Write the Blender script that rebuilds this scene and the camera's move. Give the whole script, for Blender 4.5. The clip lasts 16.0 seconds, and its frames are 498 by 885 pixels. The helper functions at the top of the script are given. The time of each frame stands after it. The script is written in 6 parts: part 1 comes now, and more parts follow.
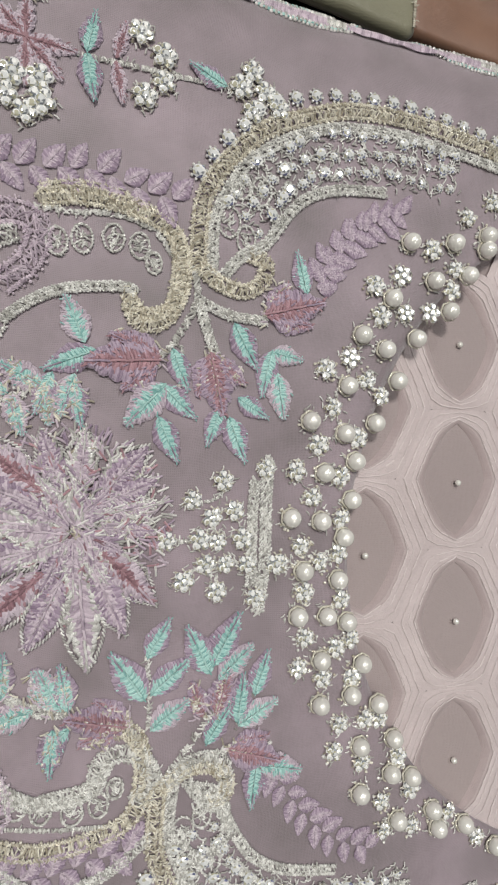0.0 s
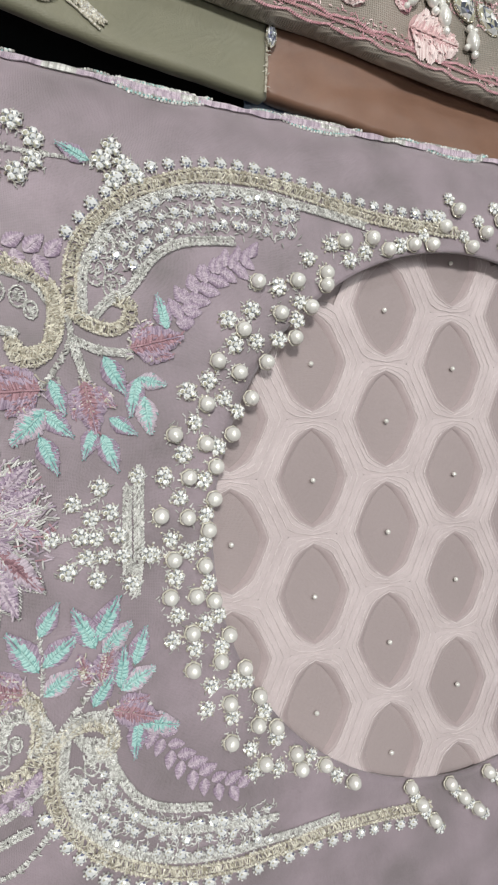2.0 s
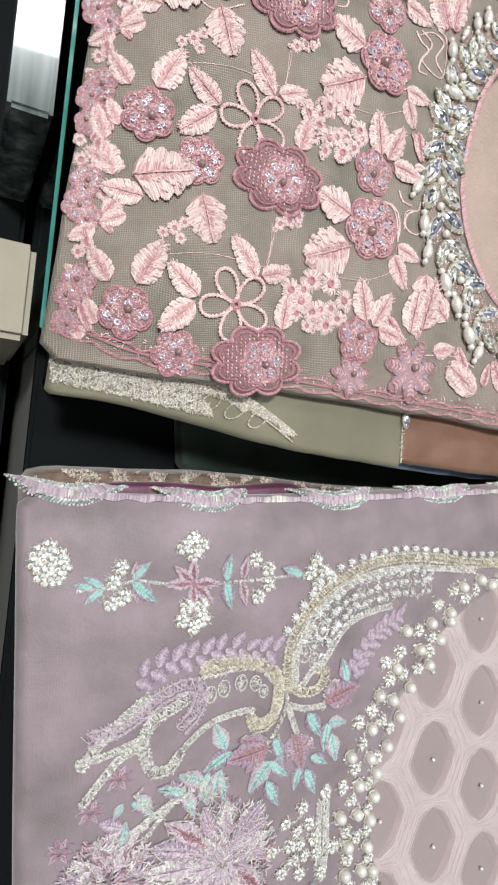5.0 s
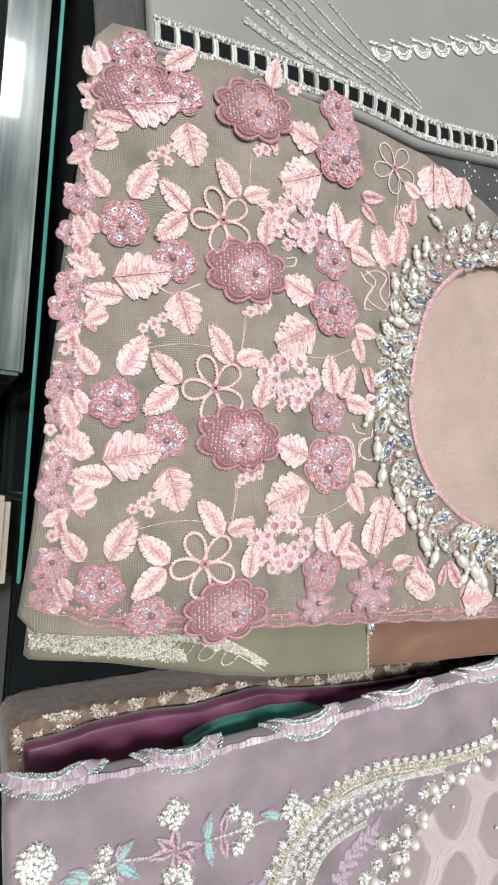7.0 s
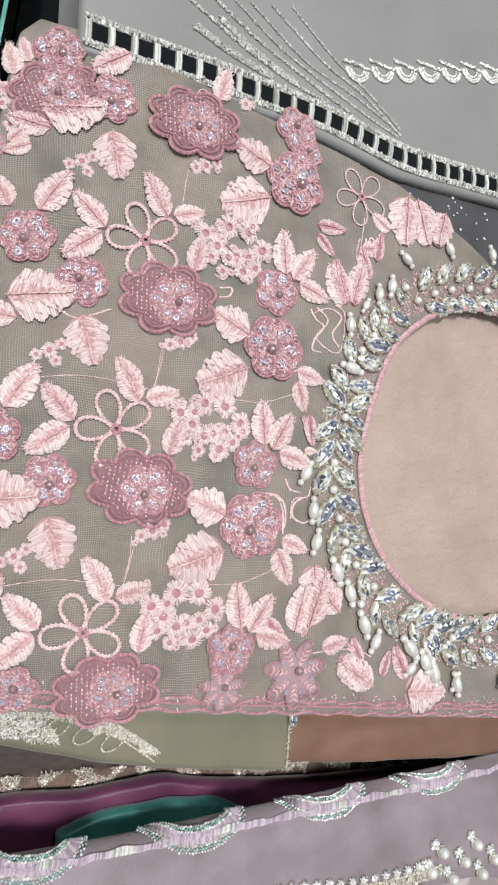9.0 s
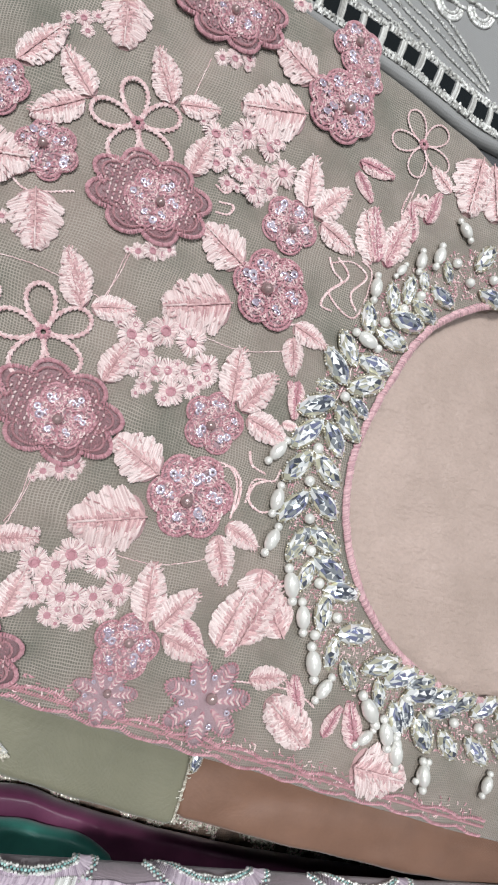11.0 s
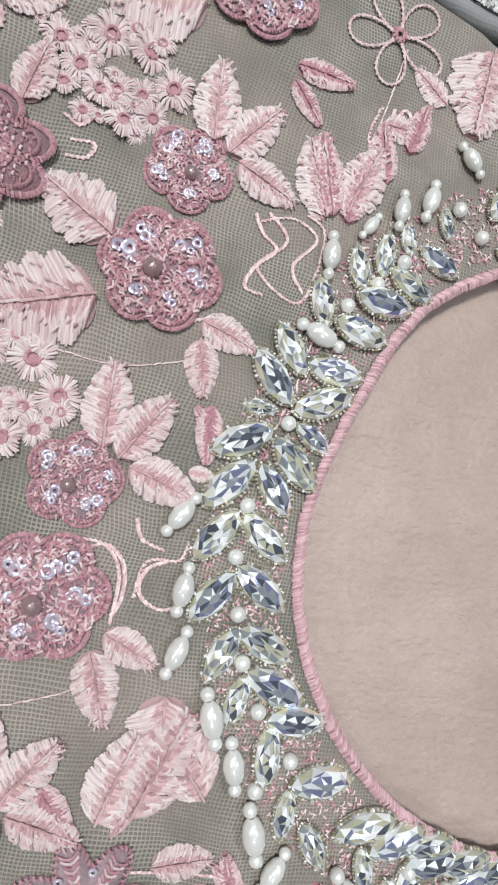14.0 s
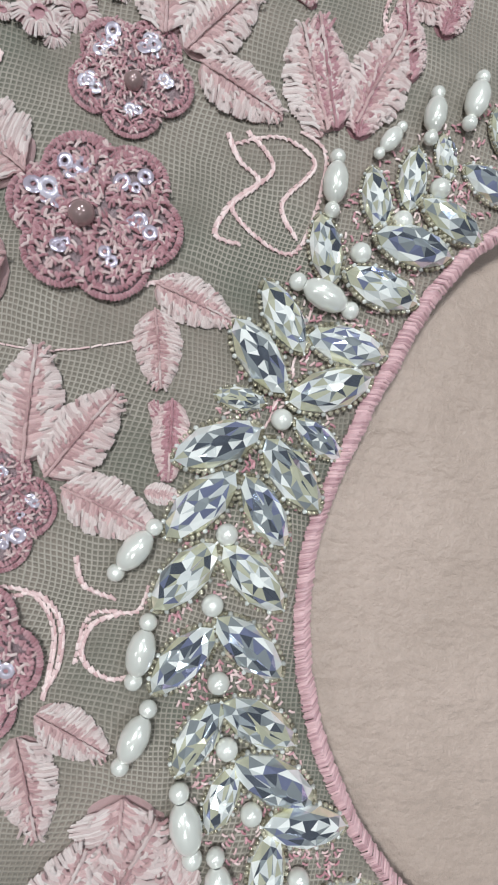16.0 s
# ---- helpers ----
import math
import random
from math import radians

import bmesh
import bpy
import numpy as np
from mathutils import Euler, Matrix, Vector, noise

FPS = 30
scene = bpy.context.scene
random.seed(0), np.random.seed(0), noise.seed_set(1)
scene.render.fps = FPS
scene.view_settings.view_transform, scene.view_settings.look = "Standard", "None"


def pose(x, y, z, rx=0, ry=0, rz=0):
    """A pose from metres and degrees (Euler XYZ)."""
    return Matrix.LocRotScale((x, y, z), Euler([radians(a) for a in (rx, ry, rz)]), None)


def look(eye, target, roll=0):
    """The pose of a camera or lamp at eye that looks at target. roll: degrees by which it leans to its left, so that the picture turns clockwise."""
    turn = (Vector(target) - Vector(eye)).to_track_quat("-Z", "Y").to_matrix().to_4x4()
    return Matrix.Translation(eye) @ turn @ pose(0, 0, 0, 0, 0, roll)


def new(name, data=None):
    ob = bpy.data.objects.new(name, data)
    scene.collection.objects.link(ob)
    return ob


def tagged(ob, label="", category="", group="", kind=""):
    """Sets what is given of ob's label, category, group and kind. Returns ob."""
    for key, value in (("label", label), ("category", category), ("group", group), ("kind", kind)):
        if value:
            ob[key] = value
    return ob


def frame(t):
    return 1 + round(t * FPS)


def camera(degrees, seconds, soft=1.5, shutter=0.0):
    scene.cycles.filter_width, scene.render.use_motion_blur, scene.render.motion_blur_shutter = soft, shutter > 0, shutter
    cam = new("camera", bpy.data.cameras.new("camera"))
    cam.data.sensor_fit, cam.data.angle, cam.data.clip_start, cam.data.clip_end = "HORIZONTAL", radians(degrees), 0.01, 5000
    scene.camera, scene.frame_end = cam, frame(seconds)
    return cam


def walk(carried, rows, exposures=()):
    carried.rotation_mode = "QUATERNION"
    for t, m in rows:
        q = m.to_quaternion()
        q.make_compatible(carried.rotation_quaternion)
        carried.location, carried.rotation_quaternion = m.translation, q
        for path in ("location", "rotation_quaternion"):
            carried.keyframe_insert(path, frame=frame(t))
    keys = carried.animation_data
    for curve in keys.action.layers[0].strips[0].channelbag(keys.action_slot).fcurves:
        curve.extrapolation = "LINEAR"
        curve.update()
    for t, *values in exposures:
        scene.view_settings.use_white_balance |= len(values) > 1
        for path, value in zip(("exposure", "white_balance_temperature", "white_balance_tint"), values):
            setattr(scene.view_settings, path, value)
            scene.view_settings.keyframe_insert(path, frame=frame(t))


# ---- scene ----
cam = camera(45.0, 16.0, soft=2.1)
# seconds, x, y, z, turn about x, y, z
PATH = [
    (0, 0.0135, 0.0089, 0.2127, 0.09, -19.09, 1.03),
    (0.5, 0.0286, 0.01, 0.2199, 0.16, -19.59, 0.63),
    (1, 0.0417, 0.0148, 0.2288, -0.1, -19.78, 0.68),
    (1.5, 0.045, 0.0115, 0.2427, 0.19, -20.97, -0.33),
    (2, 0.0337, 0.0141, 0.2563, 0.21, -21.58, -1.06),
    (2.5, 0.011, 0.0246, 0.2678, -0.64, -22.66, -1.58),
    (3, -0.0083, 0.0378, 0.2736, -0.31, -23.07, -2.5),
    (3.5, -0.0284, 0.0606, 0.2766, -0.81, -23.64, -1.94),
    (4, -0.0504, 0.0975, 0.2788, -1.66, -24.71, -0.57),
    (4.2, -0.0567, 0.1122, 0.2788, -1.92, -24.98, 0.09),
    (6.3, -0.087, 0.232, 0.2962, 2.69, -27.07, -1.5),
    (6.5, -0.0848, 0.2424, 0.2975, 2.92, -27.19, -2.29),
    (7, -0.0774, 0.2642, 0.2999, 2.98, -28.38, -3.25),
    (7.5, -0.0609, 0.2789, 0.3044, 2.83, -28.05, -3.69),
    (8, -0.0469, 0.2836, 0.304, 3.22, -27.41, -3.41),
    (8.5, -0.0299, 0.2814, 0.295, 3.21, -26.31, -0.77),
    (9, -0.0157, 0.2746, 0.2895, 3.45, -25.87, 2.03),
    (9.2, -0.0105, 0.2708, 0.2877, 3.63, -26.01, 3.39),
    (11.3, 0.0521, 0.2533, 0.2479, 2.41, -20.23, 16.07),
    (11.5, 0.0555, 0.2527, 0.2449, 2.86, -20.63, 15.65),
    (12, 0.0635, 0.253, 0.2336, 2.96, -20.62, 15.21),
    (12.5, 0.0741, 0.2608, 0.2229, 3.21, -19.86, 14.84),
    (13, 0.0857, 0.2746, 0.2123, 2.73, -18.16, 14.77),
    (13.5, 0.0911, 0.2813, 0.205, 2.74, -17.59, 13.78),
    (14, 0.1006, 0.288, 0.1959, 2.27, -15.59, 12.92),
    (14.5, 0.1066, 0.2906, 0.1889, 2.11, -14.58, 11.81),
    (15, 0.1152, 0.2934, 0.1796, 1.91, -12.86, 10.81),
    (15.5, 0.1192, 0.2956, 0.1722, 1.55, -11.68, 10.76),
    (16, 0.1232, 0.2979, 0.1616, 1.38, -9.95, 11.04),
]
# stops, white balance and tint along the clip
EXPOSURES = [(0, -0.22, 6620, 9), (1.5, -0.06, 6450, 8), (3.5, 0.03, 6450, 9), (6.5, 0.21, 6450, 10), (9, 0.08, 6300, 9), (11.5, 0.06, 6100, 9), (14.5, -0.05, 6000, 6), (16, -0.16, 5950, 3)]
walk(cam, [(t, pose(*p)) for t, *p in PATH], EXPOSURES)

# ---- light: a shop interior with ceiling panels ----
world = bpy.data.worlds.new("world")
scene.world = world
world.use_nodes = True
world.node_tree.nodes["Background"].inputs[0].default_value = (0.80, 0.82, 0.86, 1)
world.node_tree.nodes["Background"].inputs[1].default_value = 0.35


def panel_lamp(name, x, y, z, w, h, watts, colour):
    lamp = bpy.data.lights.new(name, "AREA")
    lamp.shape, lamp.size, lamp.size_y, lamp.energy, lamp.color = "RECTANGLE", w, h, watts, colour
    ob = new(name, lamp)
    ob.matrix_world = look((x, y, z), (0.1, 0.15, 0.05))
    return ob


panel_lamp("ceiling_panel_lamp", -0.55, 0.75, 2.3, 0.28, 0.28, 44, (1.0, 0.97, 0.93))
panel_lamp("ceiling_panel_lamp", 0.95, 0.55, 2.3, 0.28, 0.28, 12, (0.95, 0.97, 1.0))
panel_lamp("ceiling_panel_lamp", 0.15, -0.9, 2.3, 0.28, 0.28, 6, (1.0, 0.98, 0.95))
panel_lamp("ceiling_panel_lamp", -1.6, -0.3, 2.3, 0.28, 0.28, 6, (1.0, 0.98, 0.95))
panel_lamp("ceiling_panel_lamp", 0.2, 1.9, 2.3, 0.28, 0.28, 10, (0.96, 0.98, 1.0))


# ---- materials ----
class Nodes:
    """A short way to write node trees."""

    def __init__(self, name):
        self.mat = bpy.data.materials.new(name)
        self.mat.use_nodes = True
        self.tree = self.mat.node_tree
        self.bsdf = self.tree.nodes["Principled BSDF"]
        self.out = self.tree.nodes["Material Output"]
        self.coord = self.tree.nodes.new("ShaderNodeTexCoord")

    def node(self, kind, **values):
        n = self.tree.nodes.new(kind)
        for key, value in values.items():
            key = key.replace("_", " ")
            n.inputs[key.title() if key.title() in n.inputs else key].default_value = value
        return n

    def link(self, a, b):
        self.tree.links.new(a, b)

    def noise(self, scale, detail=3.0, stretch=(1, 1, 1), rough=0.55):
        m = self.tree.nodes.new("ShaderNodeMapping")
        m.inputs["Scale"].default_value = stretch
        self.link(self.coord.outputs["Object"], m.inputs[0])
        n = self.node("ShaderNodeTexNoise", Scale=scale, Detail=detail, Roughness=rough)
        self.link(m.outputs[0], n.inputs["Vector"])
        return n.outputs["Fac"]

    def ramp(self, fac, stops):
        n = self.tree.nodes.new("ShaderNodeValToRGB")
        el = n.color_ramp.elements
        while len(el) < len(stops):
            el.new(0.5)
        for e, (p, c) in zip(el, stops):
            e.position, e.color = p, (*c, 1)
        self.link(fac, n.inputs[0])
        return n.outputs[0]

    def math(self, op, a, b=None):
        n = self.tree.nodes.new("ShaderNodeMath")
        n.operation = op
        for i, v in enumerate((a, b)):
            if v is None:
                continue
            if isinstance(v, (int, float)):
                n.inputs[i].default_value = v
            else:
                self.link(v, n.inputs[i])
        return n.outputs[0]

    def mix(self, fac, a, b, blend="MIX"):
        n = self.tree.nodes.new("ShaderNodeMix")
        n.data_type, n.blend_type = "RGBA", blend
        for i, v in ((0, fac), (6, a), (7, b)):
            if isinstance(v, (int, float)):
                n.inputs[i].default_value = v
            elif isinstance(v, tuple):
                n.inputs[i].default_value = (*v, 1)
            else:
                self.link(v, n.inputs[i])
        return n.outputs[2]

    def bump(self, height, distance, strength=1.0):
        n = self.node("ShaderNodeBump", Strength=strength, Distance=distance)
        self.link(height, n.inputs["Height"])
        self.link(n.outputs[0], self.bsdf.inputs["Normal"])

    def done(self, rough, metal=0.0, sheen=0.0, **more):
        self.bsdf.inputs["Roughness"].default_value = rough
        self.bsdf.inputs["Metallic"].default_value = metal
        self.bsdf.inputs["Sheen Weight"].default_value = sheen
        for key, value in more.items():
            self.bsdf.inputs[key.replace("_", " ")].default_value = value
        return self.mat


def weave(n, pitch, thin=0.35):
    """Threads of a woven cloth, 0 in the gaps and 1 on the threads."""
    s = n.tree.nodes.new("ShaderNodeSeparateXYZ")
    wob = n.tree.nodes.new("ShaderNodeVectorMath")
    wob.operation = "ADD"
    nz = n.node("ShaderNodeTexNoise", Scale=90.0, Detail=2.0)
    n.link(n.coord.outputs["Object"], nz.inputs["Vector"])
    sc = n.tree.nodes.new("ShaderNodeVectorMath")
    sc.operation = "MULTIPLY"
    sc.inputs[1].default_value = (0.0016, 0.0016, 0)
    n.link(nz.outputs["Color"], sc.inputs[0])
    n.link(n.coord.outputs["Object"], wob.inputs[0])
    wide = n.node("ShaderNodeTexNoise", Scale=28.0, Detail=1.0)
    n.link(n.coord.outputs["Object"], wide.inputs["Vector"])
    far = n.tree.nodes.new("ShaderNodeVectorMath")
    far.operation = "MULTIPLY"
    far.inputs[1].default_value = (0.010, 0.010, 0)
    n.link(wide.outputs["Color"], far.inputs[0])
    both = n.tree.nodes.new("ShaderNodeVectorMath")
    both.operation = "ADD"
    n.link(sc.outputs[0], both.inputs[0])
    n.link(far.outputs[0], both.inputs[1])
    n.link(both.outputs[0], wob.inputs[1])
    n.link(wob.outputs[0], s.inputs[0])
    lines = []
    for i in (0, 1):
        a = n.math("MULTIPLY", s.outputs[i], math.tau / pitch)
        c = n.math("SINE", a)
        lines.append(n.math("ADD", n.math("MULTIPLY", c, 0.5), 0.5))
    top = n.math("MAXIMUM", lines[0], lines[1])
    return top


def cloth_mat(name, dark, light, pitch=0.0005, rough=0.6, sheen=0.3, amount=0.35, blotch=9.0, bump=0.00006):
    n = Nodes(name)
    base = n.ramp(n.noise(blotch, 4.0), [(0.3, dark), (0.7, light)])
    w = weave(n, pitch)
    fine = n.noise(900.0, 2.0)
    col = n.mix(n.math("MULTIPLY", w, amount), base, tuple(min(1, c * 1.35) for c in light))
    col = n.mix(n.math("MULTIPLY", fine, 0.25), col, tuple(c * 0.75 for c in dark))
    n.link(col, n.bsdf.inputs["Base Color"])
    n.bump(n.math("ADD", w, n.math("MULTIPLY", fine, 0.6)), bump)
    return n.done(rough, 0.0, sheen)


def nap_mat(name, dark, light):
    """A soft satin with a brushed nap, faint creases and pressed marks."""
    n = Nodes(name)
    base = n.ramp(n.noise(30.0, 6.0), [(0.32, dark), (0.68, light)])
    nap = n.noise(520.0, 5.0, (1.0, 1.35, 1.0))
    fine = n.noise(1700.0, 2.0)
    col = n.mix(n.math("MULTIPLY", n.ramp(nap, [(0.40, (0, 0, 0)), (0.68, (1, 1, 1))]), 0.30), base, tuple(0.74 * c for c in dark))
    col = n.mix(n.math("MULTIPLY", fine, 0.3), col, tuple(min(1, 1.2 * c) for c in light))
    n.link(col, n.bsdf.inputs["Base Color"])
    crease = n.noise(60.0, 3.0, (0.8, 1.7, 1.0))
    n.bump(n.math("ADD", n.math("MULTIPLY", crease, 5.0), n.math("ADD", nap, n.math("MULTIPLY", fine, 0.4))), 0.00045)
    return n.done(0.5, 0.0, 0.5)


def net_mat(name, dark, light, thread, pitch):
    """A fine net stretched over a darker lining."""
    n = Nodes(name)
    base = n.ramp(n.noise(26.0, 5.0), [(0.34, dark), (0.66, light)])
    w = weave(n, pitch)
    f = n.ramp(w, [(0.62, (0, 0, 0)), (0.93, (1, 1, 1))])
    worn = n.ramp(n.noise(60.0, 4.0), [(0.36, (0.25, 0.25, 0.25)), (0.62, (1, 1, 1))])
    col = n.mix(n.math("MULTIPLY", f, worn), base, thread)
    fine = n.noise(1500.0, 2.0)
    col = n.mix(n.math("MULTIPLY", fine, 0.35), col, dark)
    n.link(col, n.bsdf.inputs["Base Color"])
    n.bump(n.math("ADD", w, n.math("MULTIPLY", fine, 0.5)), 0.00022)
    return n.done(0.62, 0.0, 0.25)


def thread_mat(name, dark, light, rough=0.42, sheen=0.4, metal=0.0, vary=0.5):
    """Silk or metal embroidery thread: tone shifts from stitch to stitch."""
    n = Nodes(name)
    g = n.tree.nodes.new("ShaderNodeNewGeometry")
    o = n.tree.nodes.new("ShaderNodeObjectInfo")
    r = n.math("ADD", n.math("MULTIPLY", g.outputs["Random Per Island"], vary), n.math("MULTIPLY", o.outputs["Random"], 1 - vary))
    r = n.math("ADD", n.math("MULTIPLY", r, 0.75), n.math("MULTIPLY", n.noise(700.0, 2.0), 0.3))
    n.link(n.ramp(r, [(0.05, dark), (0.95, light)]), n.bsdf.inputs["Base Color"])
    n.bump(n.noise(2600.0, 2.0, (1, 1, 1)), 0.00008)
    return n.done(rough, metal, sheen)


def solid_mat(name, dark, light, rough=0.3, metal=0.0, scale=300.0, relief=True, **more):
    n = Nodes(name)
    o = n.tree.nodes.new("ShaderNodeObjectInfo")
    f = n.math("ADD", n.math("MULTIPLY", n.noise(scale, 3.0), 0.6), n.math("MULTIPLY", o.outputs["Random"], 0.4))
    n.link(n.ramp(f, [(0.2, dark), (0.8, light)]), n.bsdf.inputs["Base Color"])
    if relief:
        n.bump(n.noise(scale * 4, 2.0), 0.00003)
    return n.done(rough, metal, 0.0, **more)


ORGANZA = cloth_mat("lavender organza", (0.135, 0.118, 0.118), (0.355, 0.285, 0.325), 0.00045, 0.45, 0.5, 0.3, 34.0)
LACE_LINING = cloth_mat("mauve lining", (0.295, 0.245, 0.243), (0.37, 0.308, 0.305), 0.0005, 0.7, 0.2, 0.2)
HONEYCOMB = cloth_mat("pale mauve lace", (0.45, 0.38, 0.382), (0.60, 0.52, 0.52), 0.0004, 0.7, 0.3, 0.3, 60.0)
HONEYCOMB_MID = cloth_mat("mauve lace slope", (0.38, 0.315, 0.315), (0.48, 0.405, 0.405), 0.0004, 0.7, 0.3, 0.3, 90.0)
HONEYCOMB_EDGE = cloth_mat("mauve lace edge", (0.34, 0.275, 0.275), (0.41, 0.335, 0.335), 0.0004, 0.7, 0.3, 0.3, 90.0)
NET = net_mat("beige net over lining", (0.140, 0.140, 0.108), (0.305, 0.240, 0.205), (0.430, 0.375, 0.325), 0.00092)
PEACH = nap_mat("peach satin", (0.40, 0.305, 0.255), (0.52, 0.40, 0.345))
BROWN_SATIN = cloth_mat("russet satin", (0.135, 0.068, 0.042), (0.25, 0.135, 0.088), 0.0004, 0.4, 0.3, 0.15, 30.0, 0.00003)
OLIVE = cloth_mat("olive silk", (0.140, 0.138, 0.092), (0.225, 0.215, 0.145), 0.0004, 0.45, 0.3, 0.2, 24.0)
CHARCOAL = cloth_mat("charcoal net", (0.03, 0.03, 0.034), (0.07, 0.07, 0.075), 0.0012, 0.6, 0.3, 0.4, 30.0, 0.00015)
GREY_NET = cloth_mat("grey net", (0.20, 0.20, 0.195), (0.28, 0.28, 0.275), 0.0009, 0.6, 0.3, 0.35, 14.0)
PURPLE_SATIN = cloth_mat("plum satin", (0.075, 0.016, 0.045), (0.19, 0.052, 0.115), 0.0004, 0.32, 0.3, 0.1, 40.0, 0.00002)
TEAL_SATIN = cloth_mat("teal satin", (0.03, 0.16, 0.13), (0.08, 0.32, 0.26), 0.0004, 0.35, 0.3, 0.1, 60.0, 0.00002)
BRONZE_LACE = cloth_mat("bronze lace", (0.08, 0.055, 0.040), (0.28, 0.19, 0.14), 0.0011, 0.55, 0.3, 0.22, 200.0, 0.0002)
BLACK_CLOTH = cloth_mat("black cloth", (0.004, 0.006, 0.007), (0.010, 0.013, 0.015), 0.0006, 0.75, 0.0, 0.1)
GREEN_CLOTH = cloth_mat("dark green cloth", (0.008, 0.022, 0.016), (0.028, 0.06, 0.044), 0.0005, 0.55, 0.2, 0.15, 40.0)
BLUE_CLOTH = cloth_mat("pale blue cloth", (0.16, 0.22, 0.34), (0.30, 0.38, 0.50), 0.0005, 0.5, 0.2, 0.15, 40.0)
CREAM_CLOTH = solid_mat("cream cloth", (0.34, 0.32, 0.25), (0.46, 0.43, 0.35), 0.6, 0.0, 40.0)
BLACK_CLOTH.node_tree.nodes["Principled BSDF"].inputs["Specular IOR Level"].default_value = 0.12
COUNTER = solid_mat("grey counter laminate", (0.30, 0.31, 0.30), (0.40, 0.41, 0.40), 0.35, 0.0, 25.0)
CEILING_PAINT = solid_mat("white ceiling paint", (0.68, 0.68, 0.67), (0.76, 0.76, 0.75), 0.8, 0.0, 6.0)
ROOM_WALL = solid_mat("painted wall", (0.25, 0.245, 0.238), (0.33, 0.325, 0.315), 0.8, 0.0, 6.0)


# ---- shape helpers ----
def mesh_object(name, verts, faces, material, parent=None, label="", smooth=True):
    me = bpy.data.meshes.new(name)
    me.from_pydata([tuple(v) for v in verts], [], faces)
    me.materials.append(material)
    if smooth:
        me.polygons.foreach_set("use_smooth", [True] * len(me.polygons))
    me.update()
    ob = new(name, me)
    ob.parent = parent
    if label:
        tagged(ob, label)
    return ob


def shared(name, mesh, m, parent, material=None):
    """Another object on a mesh that exists already."""
    ob = new(name, mesh)
    ob.parent = parent
    ob.matrix_basis = m
    return ob


def smooth_loop(points, n, closed=True):
    """n points along a Catmull-Rom curve through a few control points."""
    p = [Vector(q) for q in points]
    k = len(p)
    out = []
    spans = k if closed else k - 1
    for i in range(n):
        s = i / n * spans if closed else i / (n - 1) * spans
        a = min(int(s), spans - 1)
        f = s - a
        if closed:
            q = [p[(a + j) % k] for j in (-1, 0, 1, 2)]
        else:
            q = [p[max(0, min(k - 1, a + j))] for j in (-1, 0, 1, 2)]
        out.append(0.5 * (2 * q[1] + (q[2] - q[0]) * f + (2 * q[0] - 5 * q[1] + 4 * q[2] - q[3]) * f * f + (3 * q[1] - q[0] - 3 * q[2] + q[3]) * f ** 3))
    return out


def straight_loop(corners, n, wobble, seed):
    """n points round a polygon with straight, slightly wavering sides."""
    p = [Vector(c) for c in corners]
    total = sum((p[(i + 1) % len(p)] - p[i]).length for i in range(len(p)))
    out = []
    for i in range(len(p)):
        a, b = p[i], p[(i + 1) % len(p)]
        k = max(2, round(n * (b - a).length / total))
        for j in range(k):
            q = a.lerp(b, j / k)
            out.append(q + Vector((noise.noise((q.x * 30, q.y * 30, seed)), noise.noise((q.x * 30, q.y * 30, seed + 9)))) * wobble)
    return out


def at_angle(loop, centre, a):
    """Where the ray from the centre at the angle a meets a loop."""
    d = Vector((math.cos(a), math.sin(a)))
    best = None
    for i in range(len(loop)):
        p, q = loop[i] - centre, loop[(i + 1) % len(loop)] - centre
        e = q - p
        den = d.x * e.y - d.y * e.x
        if abs(den) < 1e-12:
            continue
        r = (p.x * e.y - p.y * e.x) / den
        s = (p.x * d.y - p.y * d.x) / den
        if r > 0 and -1e-6 <= s <= 1 + 1e-6 and (best is None or r > best):
            best = r
    return centre + d * (best or 0.01)


